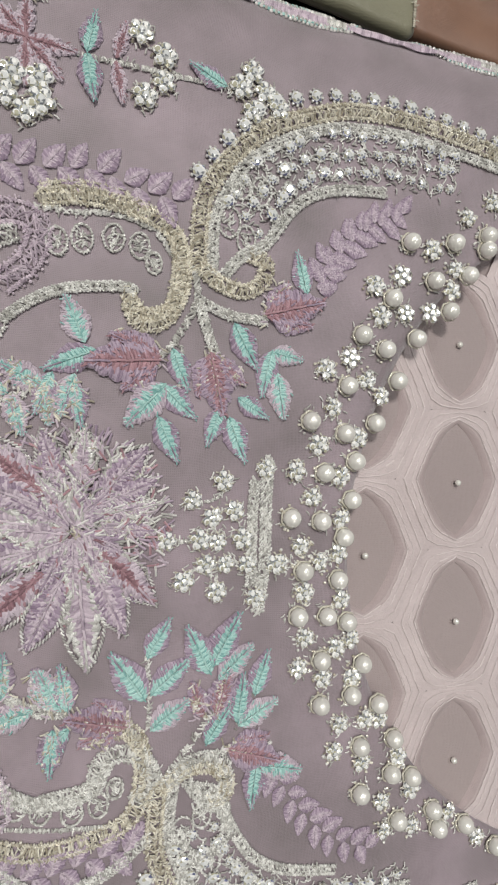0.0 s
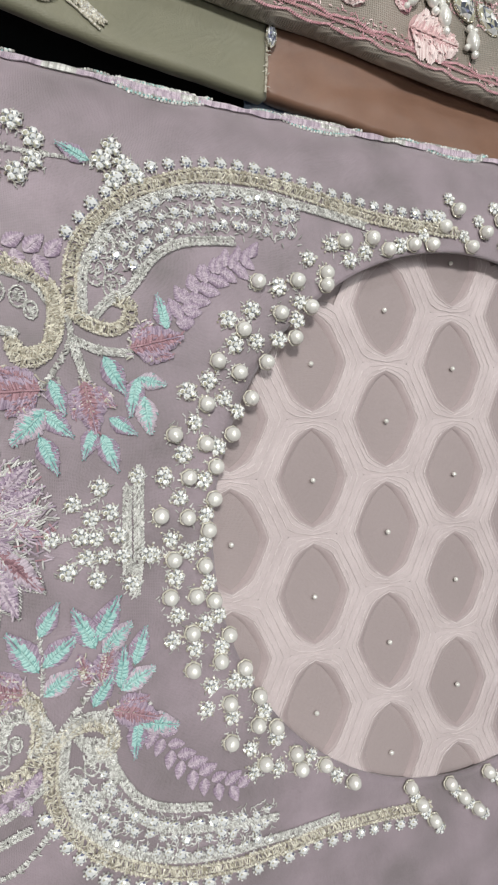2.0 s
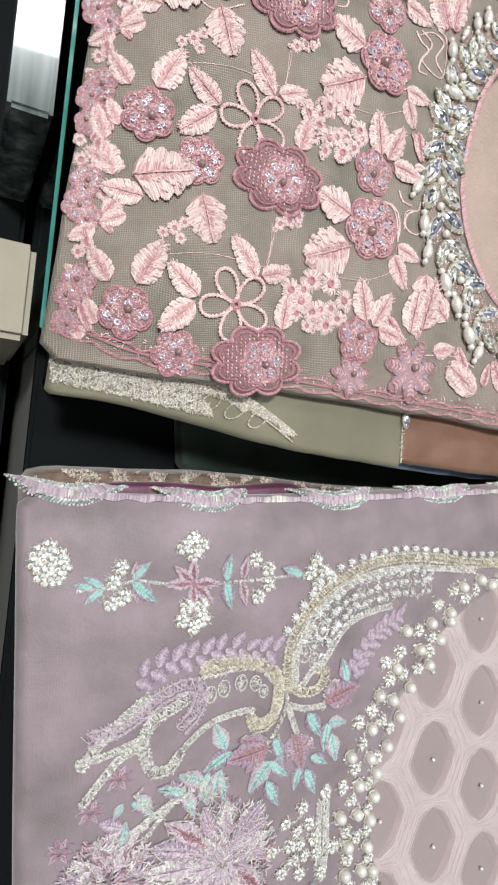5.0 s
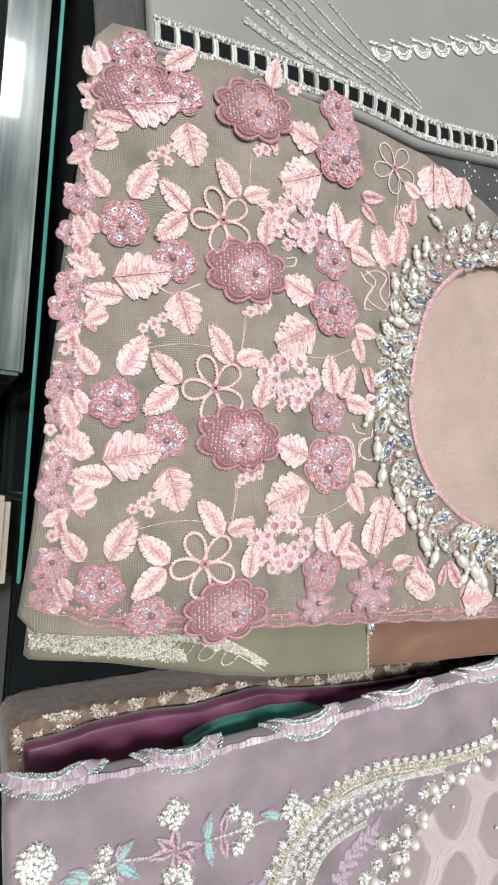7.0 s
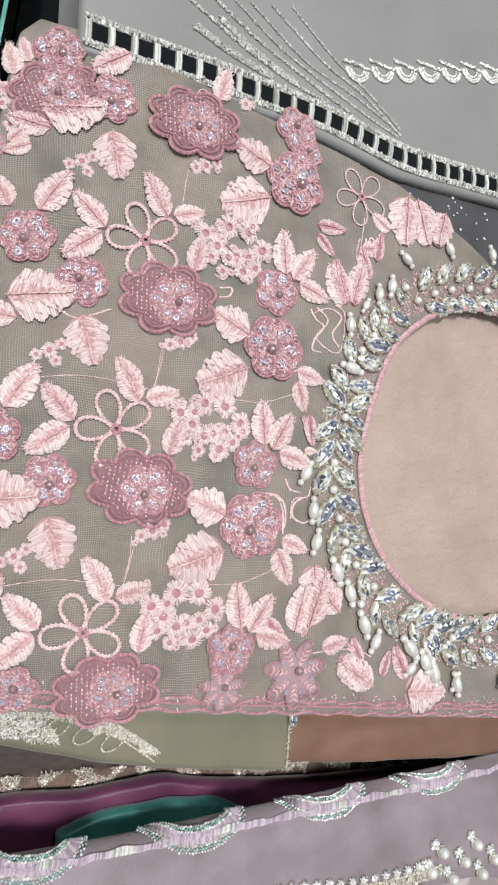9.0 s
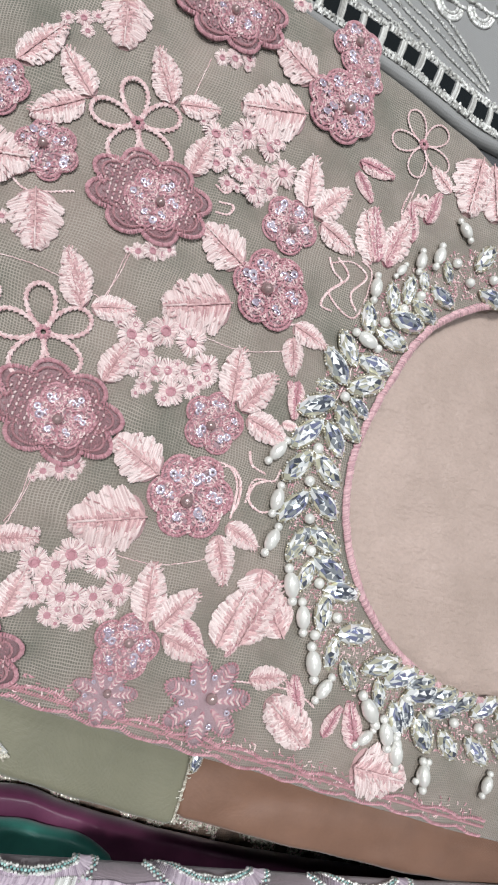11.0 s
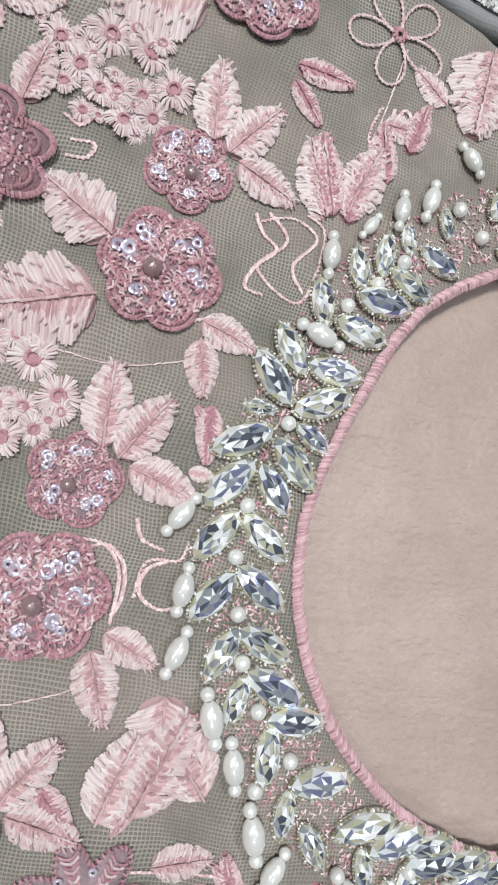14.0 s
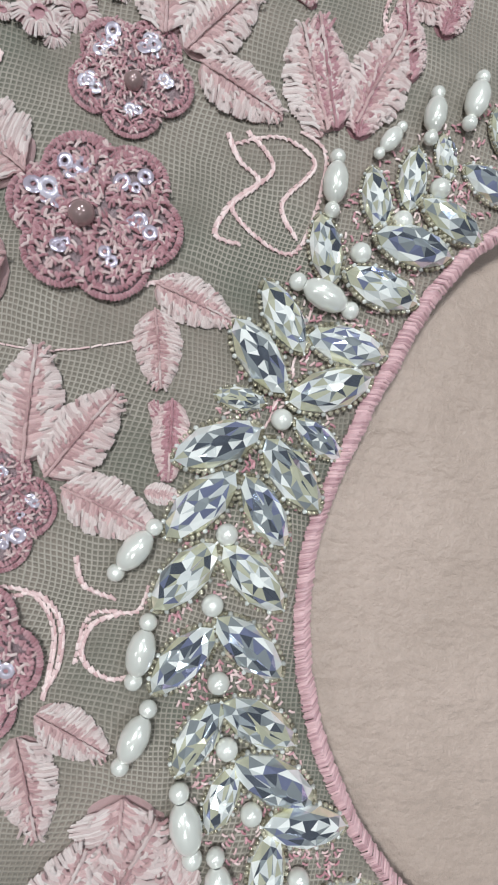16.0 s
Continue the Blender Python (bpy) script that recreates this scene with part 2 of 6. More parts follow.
def folded_cloth(name, outer, height, thick, material, parent=None, inner=None, centre=None, rings=48, turns=220, round_=0.005, label=""):
    """A folded piece of cloth that lies flat: a soft top, rounded edges and an underside, with a neck opening if there is an inner loop."""
    centre = Vector(centre) if centre else sum(outer, Vector((0, 0))) / len(outer)
    rim = [at_angle(outer, centre, math.tau * i / turns) for i in range(turns)]
    core = [at_angle(inner, centre, math.tau * i / turns) for i in range(turns)] if inner else [centre.copy() for _ in range(turns)]
    verts, faces = [], []

    def ring(points):
        verts.extend(points)
        return len(verts) // turns - 1

    for k in range(rings + 1):
        f = k / rings
        if not inner:
            f = 0.02 + 0.98 * f
        row = []
        for a, b in zip(core, rim):
            p = a.lerp(b, f)
            row.append((p.x, p.y, height(p.x, p.y)))
        ring(row)
    bottoms = []
    for s in range(1, 9):
        t = s / 8 * math.pi
        row = []
        for b in rim:
            d = (b - centre).normalized()
            q = b + d * round_ * math.sin(t)
            top = height(b.x, b.y)
            deep = thick(b.x, b.y) if callable(thick) else thick
            row.append((q.x, q.y, top - deep * (1 - math.cos(t)) / 2))
        ring(row)
    rows = len(verts) // turns
    for k in range(rows - 1):
        for i in range(turns):
            j = (i + 1) % turns
            faces.append((k * turns + i, (k + 1) * turns + i, (k + 1) * turns + j, k * turns + j))
    if inner:
        base = len(verts)
        verts.extend((p.x, p.y, height(p.x, p.y) - 0.0018) for p in core)
        for i in range(turns):
            j = (i + 1) % turns
            faces.append((base + i, i, j, base + j))
        last = (rows - 1) * turns
        for i in range(turns):
            j = (i + 1) % turns
            faces.append((last + i, base + i, base + j, last + j))
    else:
        hub = len(verts)
        verts.append((centre.x, centre.y, height(centre.x, centre.y)))
        faces.extend((hub, i, (i + 1) % turns) for i in range(turns))
        faces.append(tuple((rows - 1) * turns + i for i in range(turns)))
    return mesh_object(name, verts, faces, material, parent, label)


def thing(name, label, category, group="", kind=""):
    return tagged(new(name), label, category, group, kind)


# ---- the room and the counter ----
def box(name, lo, hi, material, parent=None, bevel=0.0):
    bm = bmesh.new()
    bmesh.ops.create_cube(bm, size=1.0)
    for v in bm.verts:
        v.co = Vector([lo[i] + (v.co[i] + 0.5) * (hi[i] - lo[i]) for i in range(3)])
    if bevel:
        bmesh.ops.bevel(bm, geom=bm.edges[:], offset=bevel, segments=2, affect="EDGES")
    me = bpy.data.meshes.new(name)
    bm.to_mesh(me)
    bm.free()
    me.materials.append(material)
    ob = new(name, me)
    ob.parent = parent
    return ob


tagged(box("floor", (-3, -3, -0.95), (3, 3, -0.85), ROOM_WALL), "pale shop floor under the counter", "floor", kind="structure")
tagged(box("wall_north", (-3, 3, -0.85), (3, 3.1, 2.6), ROOM_WALL), "plain painted shop wall", "wall", kind="structure")
tagged(box("wall_south", (-3, -3.1, -0.85), (3, -3, 2.6), ROOM_WALL), "plain painted shop wall", "wall", kind="structure")
tagged(box("wall_east", (3, -3, -0.85), (3.1, 3, 2.6), ROOM_WALL), "plain painted shop wall", "wall", kind="structure")
tagged(box("wall_west", (-3.1, -3, -0.85), (-3, 3, 2.6), ROOM_WALL), "plain painted shop wall", "wall", kind="structure")
tagged(box("ceiling", (-3.1, -3.1, 2.6), (3.1, 3.1, 2.7), CEILING_PAINT), "plain white shop ceiling", "ceiling", kind="structure")
# the showcase and the counter stand edge to edge, slightly turned
beside = pose(-0.0215, 0.37, 0.0, 0, 0, -6.4)
counter = tagged(new("counter"), "display counter with a black cover added to darken the gaps", "counter")
box("cabinet", (0.0040, -0.95, -0.85), (0.93, 0.55, -0.056), COUNTER, counter, 0.002)
# added black cover; its colour stands in for shade between the piles
box("dark_gap_cover", (0.0030, -0.952, -0.056), (0.932, 0.552, -0.045), BLACK_CLOTH, counter, 0.002)
counter.matrix_basis = beside


# ---- heights of the two folded garments that lie uppermost ----
def pink_left(y):
    return -0.043 + (y - 0.199) * 0.147


def pink_bottom(x):
    return 0.192 - 0.13 * x + 0.008 * math.exp(-((x + 0.04) / 0.02) ** 2)


def pink_z(x, y):
    dl, db = max(0.0, x - pink_left(y)), max(0.0, y - pink_bottom(x))
    soft = 0.0012 * noise.noise((x * 22, y * 22, 3.1)) + 0.0005 * noise.noise((x * 80, y * 80, 7.7))
    return 0.0560 - 0.017 * math.exp(-dl / 0.030) - 0.012 * math.exp(-db / 0.022) * math.exp(-max(0, x) / 0.12) + soft


def lav_top(x):
    return 0.1310 + 0.012 * math.exp(-(x + 0.055) / 0.07)


def lav_z(x, y):
    d = max(0.0, lav_top(x) - y)
    soft = 0.0012 * noise.noise((x * 18, y * 18, 1.3)) + 0.0004 * noise.noise((x * 70, y * 70, 5.2))
    return 0.0575 + 0.004 * min(1, max(-1, (y - 0.02) / 0.09)) - 0.007 * math.exp(-d / 0.008) + soft


PINK_NECK = Vector((0.236, 0.2925))
LAV_NECK = Vector((0.206, -0.019))

lavender_garment = thing("lavender_garment", "folded lavender organza garment with beaded embroidered neckline on the pile", "garment")
lav_outer = [Vector((x, lav_top(x))) for x in np.linspace(0.36, -0.049, 60)] + [Vector((-0.052 - 0.01 * (0.135 - y), y)) for y in np.linspace(0.135, -0.26, 60)] + [Vector((x, -0.26)) for x in np.linspace(-0.06, 0.36, 40)]
lav_inner = [LAV_NECK + Vector((0.107 * math.cos(a), 0.108 * math.sin(a))) for a in np.linspace(0, math.tau, 120, endpoint=False)]
folded_cloth("organza_top", lav_outer, lav_z, 0.012, ORGANZA, lavender_garment, lav_inner, LAV_NECK, label="sheer lavender organza front")
folded_cloth("lining", [LAV_NECK + (p - LAV_NECK) * 1.06 for p in lav_inner], lambda x, y: 0.0505 + 0.001 * noise.noise((x * 15, y * 15, 2)), 0.003, LACE_LINING, lavender_garment, label="mauve lining inside the neck")

pink_garment = thing("pink_garment", "folded dusty pink floral lace garment with crystal neckline on the pile", "garment")
pink_outer = straight_loop([(-0.043, 0.196), (-0.010, 0.190), (0.045, 0.185), (0.12, 0.176), (0.36, 0.145), (0.36, 0.33), (0.29, 0.372), (0.224, 0.410), (0.179, 0.429), (0.131, 0.4380), (0.0558, 0.4500), (0.0, 0.462), (-0.0035, 0.45)], 260, 0.0015, 8.0)


def neck_radius(a):
    return 0.0820 - 0.0045 * math.exp(-((a - 2.83) / 0.32) ** 2)


pink_inner = [PINK_NECK + neck_radius(a) * Vector((math.cos(a), math.sin(a))) for a in np.linspace(0, math.tau, 160, endpoint=False)]
folded_cloth("lace_top", pink_outer, pink_z, 0.008, NET, pink_garment, pink_inner, PINK_NECK, rings=60, round_=0.002, label="beige net ground of the lace")
folded_cloth("lining", [PINK_NECK + (p - PINK_NECK) * 1.08 for p in pink_inner], lambda x, y: 0.0500 + 0.0014 * noise.noise((x * 14, y * 30, 5)) + 0.0005 * noise.noise((x * 90 + y * 40, y * 60, 8)), 0.003, PEACH, pink_garment, label="peach satin lining inside the neck")

# ---- embroidery materials ----
TEAL_THREAD = thread_mat("aqua silk thread", (0.10, 0.32, 0.31), (0.58, 0.84, 0.79), vary=0.85)
MAUVE_THREAD = thread_mat("mauve silk thread", (0.15, 0.095, 0.16), (0.56, 0.45, 0.56), vary=0.85)
LILAC_THREAD = thread_mat("pale lilac silk thread", (0.30, 0.23, 0.30), (0.74, 0.64, 0.71), vary=0.85)
PLUM_THREAD = thread_mat("rose plum silk thread", (0.13, 0.05, 0.07), (0.54, 0.32, 0.36), vary=0.85)
WHITE_PINK_THREAD = thread_mat("blush silk thread", (0.56, 0.36, 0.355), (0.98, 0.87, 0.84), 0.38, vary=0.75)
MID_PINK_THREAD = thread_mat("rose pink silk thread", (0.40, 0.19, 0.20), (0.88, 0.62, 0.61), 0.38, vary=0.75)
ROSE_THREAD = thread_mat("rose silk thread", (0.34, 0.125, 0.155), (0.66, 0.36, 0.40), vary=0.85)
PALE_PINK_THREAD = thread_mat("pale pink silk thread", (0.54, 0.30, 0.31), (0.93, 0.76, 0.74), vary=0.85)
DUSTY_THREAD = thread_mat("dusty rose thread", (0.30, 0.12, 0.14), (0.52, 0.27, 0.29))
DUSTY_TULLE = cloth_mat("dusty rose tulle", (0.26, 0.12, 0.14), (0.40, 0.21, 0.23), 0.0007, 0.6, 0.4, 0.5, 60.0, 0.0001)
MAUVE_TULLE = cloth_mat("mauve sequin ground", (0.38, 0.22, 0.26), (0.55, 0.36, 0.40), 0.0006, 0.5, 0.4, 0.5, 200.0, 0.0001)
GOLD_WIRE = thread_mat("pale gold wire", (0.32, 0.28, 0.205), (1.0, 0.97, 0.86), 0.18, 0.0, 0.18, 0.95)
SILVER_WIRE = thread_mat("antique silver wire", (0.30, 0.295, 0.27), (1.0, 1.0, 0.97), 0.16, 0.0, 0.14, 0.95)
PEARL = solid_mat("ivory pearl", (0.80, 0.79, 0.74), (0.93, 0.92, 0.87), 0.22, 0.26, 200.0, False, Coat_Weight=1.0, Coat_Roughness=0.05)
ROSE_PEARL = solid_mat("smoky rose pearl", (0.30, 0.20, 0.20), (0.44, 0.32, 0.31), 0.18, 0.3, 200.0, False, Coat_Weight=0.7)


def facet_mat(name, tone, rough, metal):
    """Cut, foiled glass in one tone."""
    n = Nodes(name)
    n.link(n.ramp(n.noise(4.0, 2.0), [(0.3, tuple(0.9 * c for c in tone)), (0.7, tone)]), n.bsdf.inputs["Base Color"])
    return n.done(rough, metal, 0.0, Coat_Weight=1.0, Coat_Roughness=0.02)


# tones mix coating tint with painted reflections, bright and dark
FACET_GLINTS = [facet_mat("crystal reflection " + word, tone, 0.06, metal) for word, tone, metal in (
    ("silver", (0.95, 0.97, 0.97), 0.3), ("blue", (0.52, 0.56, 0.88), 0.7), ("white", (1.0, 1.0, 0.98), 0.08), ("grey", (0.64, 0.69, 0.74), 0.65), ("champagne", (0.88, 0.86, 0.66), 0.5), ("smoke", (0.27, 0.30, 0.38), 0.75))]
STONE = facet_mat("clear rhinestone", (0.98, 1.0, 0.98), 0.07, 0.18)
SEQUIN = solid_mat("iridescent sequin", (0.44, 0.36, 0.45), (0.72, 0.66, 0.76), 0.18, 0.35, 3.0, False, Thin_Film_Thickness=380.0)
SETTING_WIRE = thread_mat("antique gold setting wire", (0.20, 0.17, 0.11), (0.86, 0.80, 0.64), 0.24, 0.0, 0.5, 0.95)
LACE_THREAD = thread_mat("pale mauve lace thread", (0.50, 0.43, 0.43), (0.72, 0.645, 0.64), 0.55, vary=0.8)
CORD = thread_mat("rose satin cord", (0.33, 0.165, 0.19), (0.74, 0.48, 0.50), 0.36, vary=0.9)


# ---- stitches, beads and leaves ----
def jig(a):
    return random.uniform(-a, a)


class Stitches:
    """Collects stitches, beads and small sheets into one mesh."""

    def __init__(self, *materials):
        self.v, self.f, self.m, self.materials = [], [], [], materials

    def stitch(self, p, q, width, rise, mat=0, z0=0.0, z1=None):
        """One raised thread from p to q."""
        z1 = z0 if z1 is None else z1
        dx, dy = q[0] - p[0], q[1] - p[1]
        d = math.hypot(dx, dy) or 1e-9
        nx, ny = -dy / d * width / 2, dx / d * width / 2
        b = len(self.v)
        for f, h in ((0.0, 0.15), (0.5, 1.0), (1.0, 0.15)):
            x, y, z = p[0] + dx * f, p[1] + dy * f, z0 + (z1 - z0) * f + rise * (h - 0.55)
            self.v += [(x - nx, y - ny, z), (x, y, z + width * 0.55), (x + nx, y + ny, z)]
        for k in (0, 3):
            self.f += [(b + k, b + k + 3, b + k + 4, b + k + 1), (b + k + 1, b + k + 4, b + k + 5, b + k + 2)]
        self.m += [mat] * 4

    def bead(self, x, y, z, r, mat=0, flat=1.0, seg=7, rows=4):
        b = len(self.v)
        self.v.append((x, y, z + r * flat))
        for i in range(1, rows):
            a = math.pi * i / rows
            for j in range(seg):
                t = math.tau * (j + 0.5 * (i % 2)) / seg
                self.v.append((x + r * math.sin(a) * math.cos(t), y + r * math.sin(a) * math.sin(t), z + r * flat * math.cos(a)))
        for j in range(seg):
            self.f.append((b, b + 1 + j, b + 1 + (j + 1) % seg))
        for i in range(rows - 2):
            for j in range(seg):
                p, q = b + 1 + i * seg, b + 1 + (i + 1) * seg
                self.f.append((p + j, q + j, q + (j + 1) % seg, p + (j + 1) % seg))
        self.m += [mat] * (seg + (rows - 2) * seg)

    def stone(self, x, y, z, r, mat=0, seg=8, turn=0.0):
        """A cut round stone with a table and two rows of facets."""
        b = len(self.v)
        for rr, zz, o in ((1.0, 0.0, 0.0), (1.0, 0.25, 0.0), (0.74, 0.55, 0.5), (0.42, 0.72, 0.0)):
            for j in range(seg):
                t = math.tau * (j + o) / seg + turn
                self.v.append((x + r * rr * math.cos(t), y + r * rr * math.sin(t), z + r * zz))
        n0 = len(self.f)
        for i in range(3):
            for j in range(seg):
                k = (j + 1) % seg
                self.f.append((b + i * seg + j, b + i * seg + k, b + (i + 1) * seg + k, b + (i + 1) * seg + j))
        self.f.append(tuple(b + 3 * seg + j for j in range(seg)))
        self.m += [random.choice(mat) if isinstance(mat, tuple) else mat for _ in range(len(self.f) - n0)]

    def disc(self, x, y, z, r, mat=0, hole=0.3, tilt=0.0, seg=10):
        """A sequin: a thin cupped ring."""
        b = len(self.v)
        for rr, zz in ((1.0, 0.0), (0.72, 0.12), (hole, 0.10), (hole, 0.0)):
            for j in range(seg):
                t = math.tau * j / seg
                self.v.append((x + r * rr * math.cos(t), y + r * rr * math.sin(t), z + r * zz + tilt * r * rr * math.cos(t)))
        for i in range(3):
            for j in range(seg):
                k = (j + 1) % seg
                self.f.append((b + i * seg + j, b + i * seg + k, b + (i + 1) * seg + k, b + (i + 1) * seg + j))
        self.m += [mat] * (3 * seg)

    def sheet(self, outline, z, dome, mat=0, thick=0.0):
        """A filled, slightly domed shape, with its rim turned down."""
        n, b = len(outline), len(self.v)
        cx, cy = sum(p[0] for p in outline) / n, sum(p[1] for p in outline) / n
        for f in (1.0, 0.66, 0.33):
            self.v += [(cx + (x - cx) * f, cy + (y - cy) * f, z + dome * (1 - f * f)) for x, y in outline]
        self.v.append((cx, cy, z + dome))
        self.v += [(x, y, z - thick) for x, y in outline]
        n0 = len(self.f)
        for i in range(n):
            j = (i + 1) % n
            self.f += [(b + i, b + j, b + n + j, b + n + i), (b + n + i, b + n + j, b + 2 * n + j, b + 2 * n + i), (b + 2 * n + i, b + 2 * n + j, b + 3 * n), (b + 3 * n + 1 + i, b + 3 * n + 1 + j, b + j, b + i)]
        self.m += [mat] * (len(self.f) - n0)

    def mesh(self, name, smooth=True):
        me = bpy.data.meshes.new(name)
        me.from_pydata(self.v, [], self.f)
        for m in self.materials:
            me.materials.append(m)
        me.polygons.foreach_set("material_index", self.m)
        me.polygons.foreach_set("use_smooth", [smooth] * len(self.f))
        me.update()
        return me


def leaf_mesh(name, inner, outer, width=0.55, n=15, serrate=0.05, core=0.62, point=0.3, ground=None, lobes=6):
    """A satin-stitched leaf of unit length along x: two overlapping rows of dense stitches on both sides of a vein, and a scalloped edge."""
    s = Stitches(inner, outer, ground or inner)

    power, blunt = (1.75, 0.70) if point < 0.5 else (1.45, 0.92)

    def half(t):
        t = min(1.0, max(0.0, t))
        body = max(0.02, 1 - abs(2 * t ** 0.78 - 1) ** power) ** blunt
        return width / 2 * body * (1 - serrate * 2.2 * (1 - abs(math.sin(math.pi * lobes * t)) ** 0.7))

    ring = [(t, half(t) * 0.93) for t in np.linspace(0.02, 0.97, 26)] + [(t, -half(t) * 0.93) for t in np.linspace(0.97, 0.02, 26)]
    s.sheet(ring, 0.0, 0.035, 2, 0.02)
    n = int(n * 3.4)
    w = 1.0 / n
    for side in (-1, 1):
        for i in range(n):
            t = 0.02 + 0.93 * (i + jig(0.3)) / n
            e = min(0.99, t + (0.05 + width * 0.13) * (1 - t) ** 0.8)
            edge = half(e) * (1 + jig(0.035))
            k = core + jig(0.22)
            s.stitch((t, side * 0.004), (t + (e - t) * k, side * edge * k), w * (1.35 + jig(0.3)), 0.04 + jig(0.015), 0, 0.055 + jig(0.008), 0.055)
            k -= 0.12 + random.uniform(0, 0.2)
            s.stitch((t + (e - t) * k, side * edge * k), (e + jig(0.008), side * edge), w * (1.35 + jig(0.3)), 0.045 + jig(0.015), 1, 0.062 + jig(0.008), 0.030)
            if random.random() < 0.30:
                q = random.uniform(0.1, 0.8)
                x, y = t + (e - t) * q, side * edge * q
                s.stitch((x, y), (x + 0.05 + jig(0.03), y + side * 0.035 + jig(0.02)), w * 1.1, 0.03, random.randint(0, 1), 0.080)
    for i in range(9):
        s.stitch((i / 9.5, jig(0.008)), ((i + 1.1) / 9.5, jig(0.008)), 0.026, 0.02, 0 if i < 6 else 1, 0.085)
    return s.mesh(name)


def lobed(r, lobes, depth, n=72, turn=0.0, pointed=0.7):
    return [(r * (1 - depth + depth * abs(math.cos(lobes / 2 * (a + turn))) ** pointed) * math.cos(a), r * (1 - depth + depth * abs(math.cos(lobes / 2 * (a + turn))) ** pointed) * math.sin(a)) for a in np.linspace(0, math.tau, n, endpoint=False)]


def outline_stitches(s, ring, width, rise, mat, z, band):
    """A satin-stitched edge: short stitches across the outline."""
    n = len(ring)
    cx, cy = sum(p[0] for p in ring) / n, sum(p[1] for p in ring) / n
    for i in range(n):
        p, q = ring[i], ring[(i + 1) % n]
        tx, ty = q[0] - p[0], q[1] - p[1]
        d = math.hypot(tx, ty) or 1e-9
        nx, ny = ty / d, -tx / d
        k = band * (1 + jig(0.15)) / 2
        s.stitch((p[0] - nx * k, p[1] - ny * k), (p[0] + nx * k + tx * 0.5, p[1] + ny * k + ty * 0.5), width, rise, mat, z)


def flower_mesh(name, lobes=6, depth=0.24, seeds=560, discs=12, points=0.7):
    """A sequined flower of unit radius with a corded edge and corded petals."""
    s = Stitches(MAUVE_TULLE, ROSE_THREAD, PALE_PINK_THREAD, SEQUIN, LILAC_THREAD)
    ring = lobed(0.95, lobes, depth, 84, 0.0, points)
    s.sheet(ring, 0.05, 0.05, 0, 0.06)
    outline_stitches(s, lobed(0.95, lobes, depth, 150, 0.0, points), 0.040, 0.045, 1, 0.075, 0.075)
    for k in range(lobes):
        a = math.tau * k / lobes
        petal = [(0.58 * math.cos(a) + 0.29 * math.cos(b), 0.58 * math.sin(a) + 0.29 * math.sin(b)) for b in np.linspace(0, math.tau, 30, endpoint=False)]
        outline_stitches(s, petal, 0.05, 0.04, 1, 0.11, 0.065)
        for _ in range(discs // lobes + 1):
            b, r = random.uniform(0, math.tau), random.uniform(0.0, 0.2)
            s.disc(0.56 * math.cos(a) + r * math.cos(b), 0.56 * math.sin(a) + r * math.sin(b), 0.125 + random.uniform(0, 0.03), random.uniform(0.06, 0.11), 3, 0.28, jig(0.2))
    for _ in range(seeds):
        a, r = random.uniform(0, math.tau), 0.86 * math.sqrt(random.random())
        lim = 0.95 * (1 - depth + depth * abs(math.cos(lobes / 2 * a)) ** points)
        r = min(r, lim * 0.93)
        x, y, b = r * math.cos(a), r * math.sin(a), random.uniform(0, math.tau)
        s.stitch((x, y), (x + 0.11 * math.cos(b), y + 0.11 * math.sin(b)), 0.034, 0.035, random.choice((1, 1, 1, 2, 2)), 0.085 + 0.05 * (1 - r * r) + random.uniform(0, 0.02))
    return s.mesh(name)


def big_flower_mesh(name):
    """A broad scalloped tulle flower with two corded edges and rows of dotted stitches."""
    s = Stitches(DUSTY_TULLE, DUSTY_THREAD, ROSE_THREAD, PALE_PINK_THREAD)

    def edge(r, n):
        return [(1.10 * x, 0.80 * y) for x, y in lobed(r, 8, 0.24, n, 0.39, 0.75)]

    s.sheet(edge(0.98, 112), 0.05, 0.05, 0, 0.06)
    outline_stitches(s, edge(0.98, 190), 0.034, 0.06, 2, 0.09, 0.075)
    outline_stitches(s, edge(0.84, 150), 0.030, 0.04, 1, 0.10, 0.045)
    for i in range(-9, 10):
        for j in range(-8, 9):
            x, y = i * 0.098, j * 0.078
            if math.hypot(x / 1.10, y / 0.80) < 0.72:
                s.stitch((x + jig(0.008), y), (x + jig(0.008), y + 0.050), 0.030, 0.03, 3 if (i + j) % 3 else 2, 0.112)
    for k in range(340):
        a, r = random.uniform(0, math.tau), math.sqrt(random.random()) * 0.80
        x, y, b = 1.1 * r * math.cos(a), 0.8 * r * math.sin(a), random.uniform(0, math.tau)
        s.stitch((x, y), (x + 0.05 * math.cos(b), y + 0.05 * math.sin(b)), 0.018, 0.02, random.choice((1, 1, 2)), 0.100)
    return s.mesh(name)


def chain(s, points, width, mat, z, closed=False):
    """A row of chain stitches along a line of points: two threads that cross."""
    n = len(points)
    for i in range(n if closed else n - 1):
        p, q = points[i], points[(i + 1) % n]
        dx, dy = q[0] - p[0], q[1] - p[1]
        d = math.hypot(dx, dy) or 1e-9
        nx, ny = -dy / d * width * 0.4, dx / d * width * 0.4
        s.stitch((p[0] + nx, p[1] + ny), (q[0] - nx * 0.4 + dx * 0.25, q[1] - ny * 0.4 + dy * 0.25), width * 0.62, width * 0.4, mat, z)
        s.stitch((p[0] - nx, p[1] - ny), (q[0] + nx * 0.4 + dx * 0.25, q[1] + ny * 0.4 + dy * 0.25), width * 0.62, width * 0.4, mat, z)


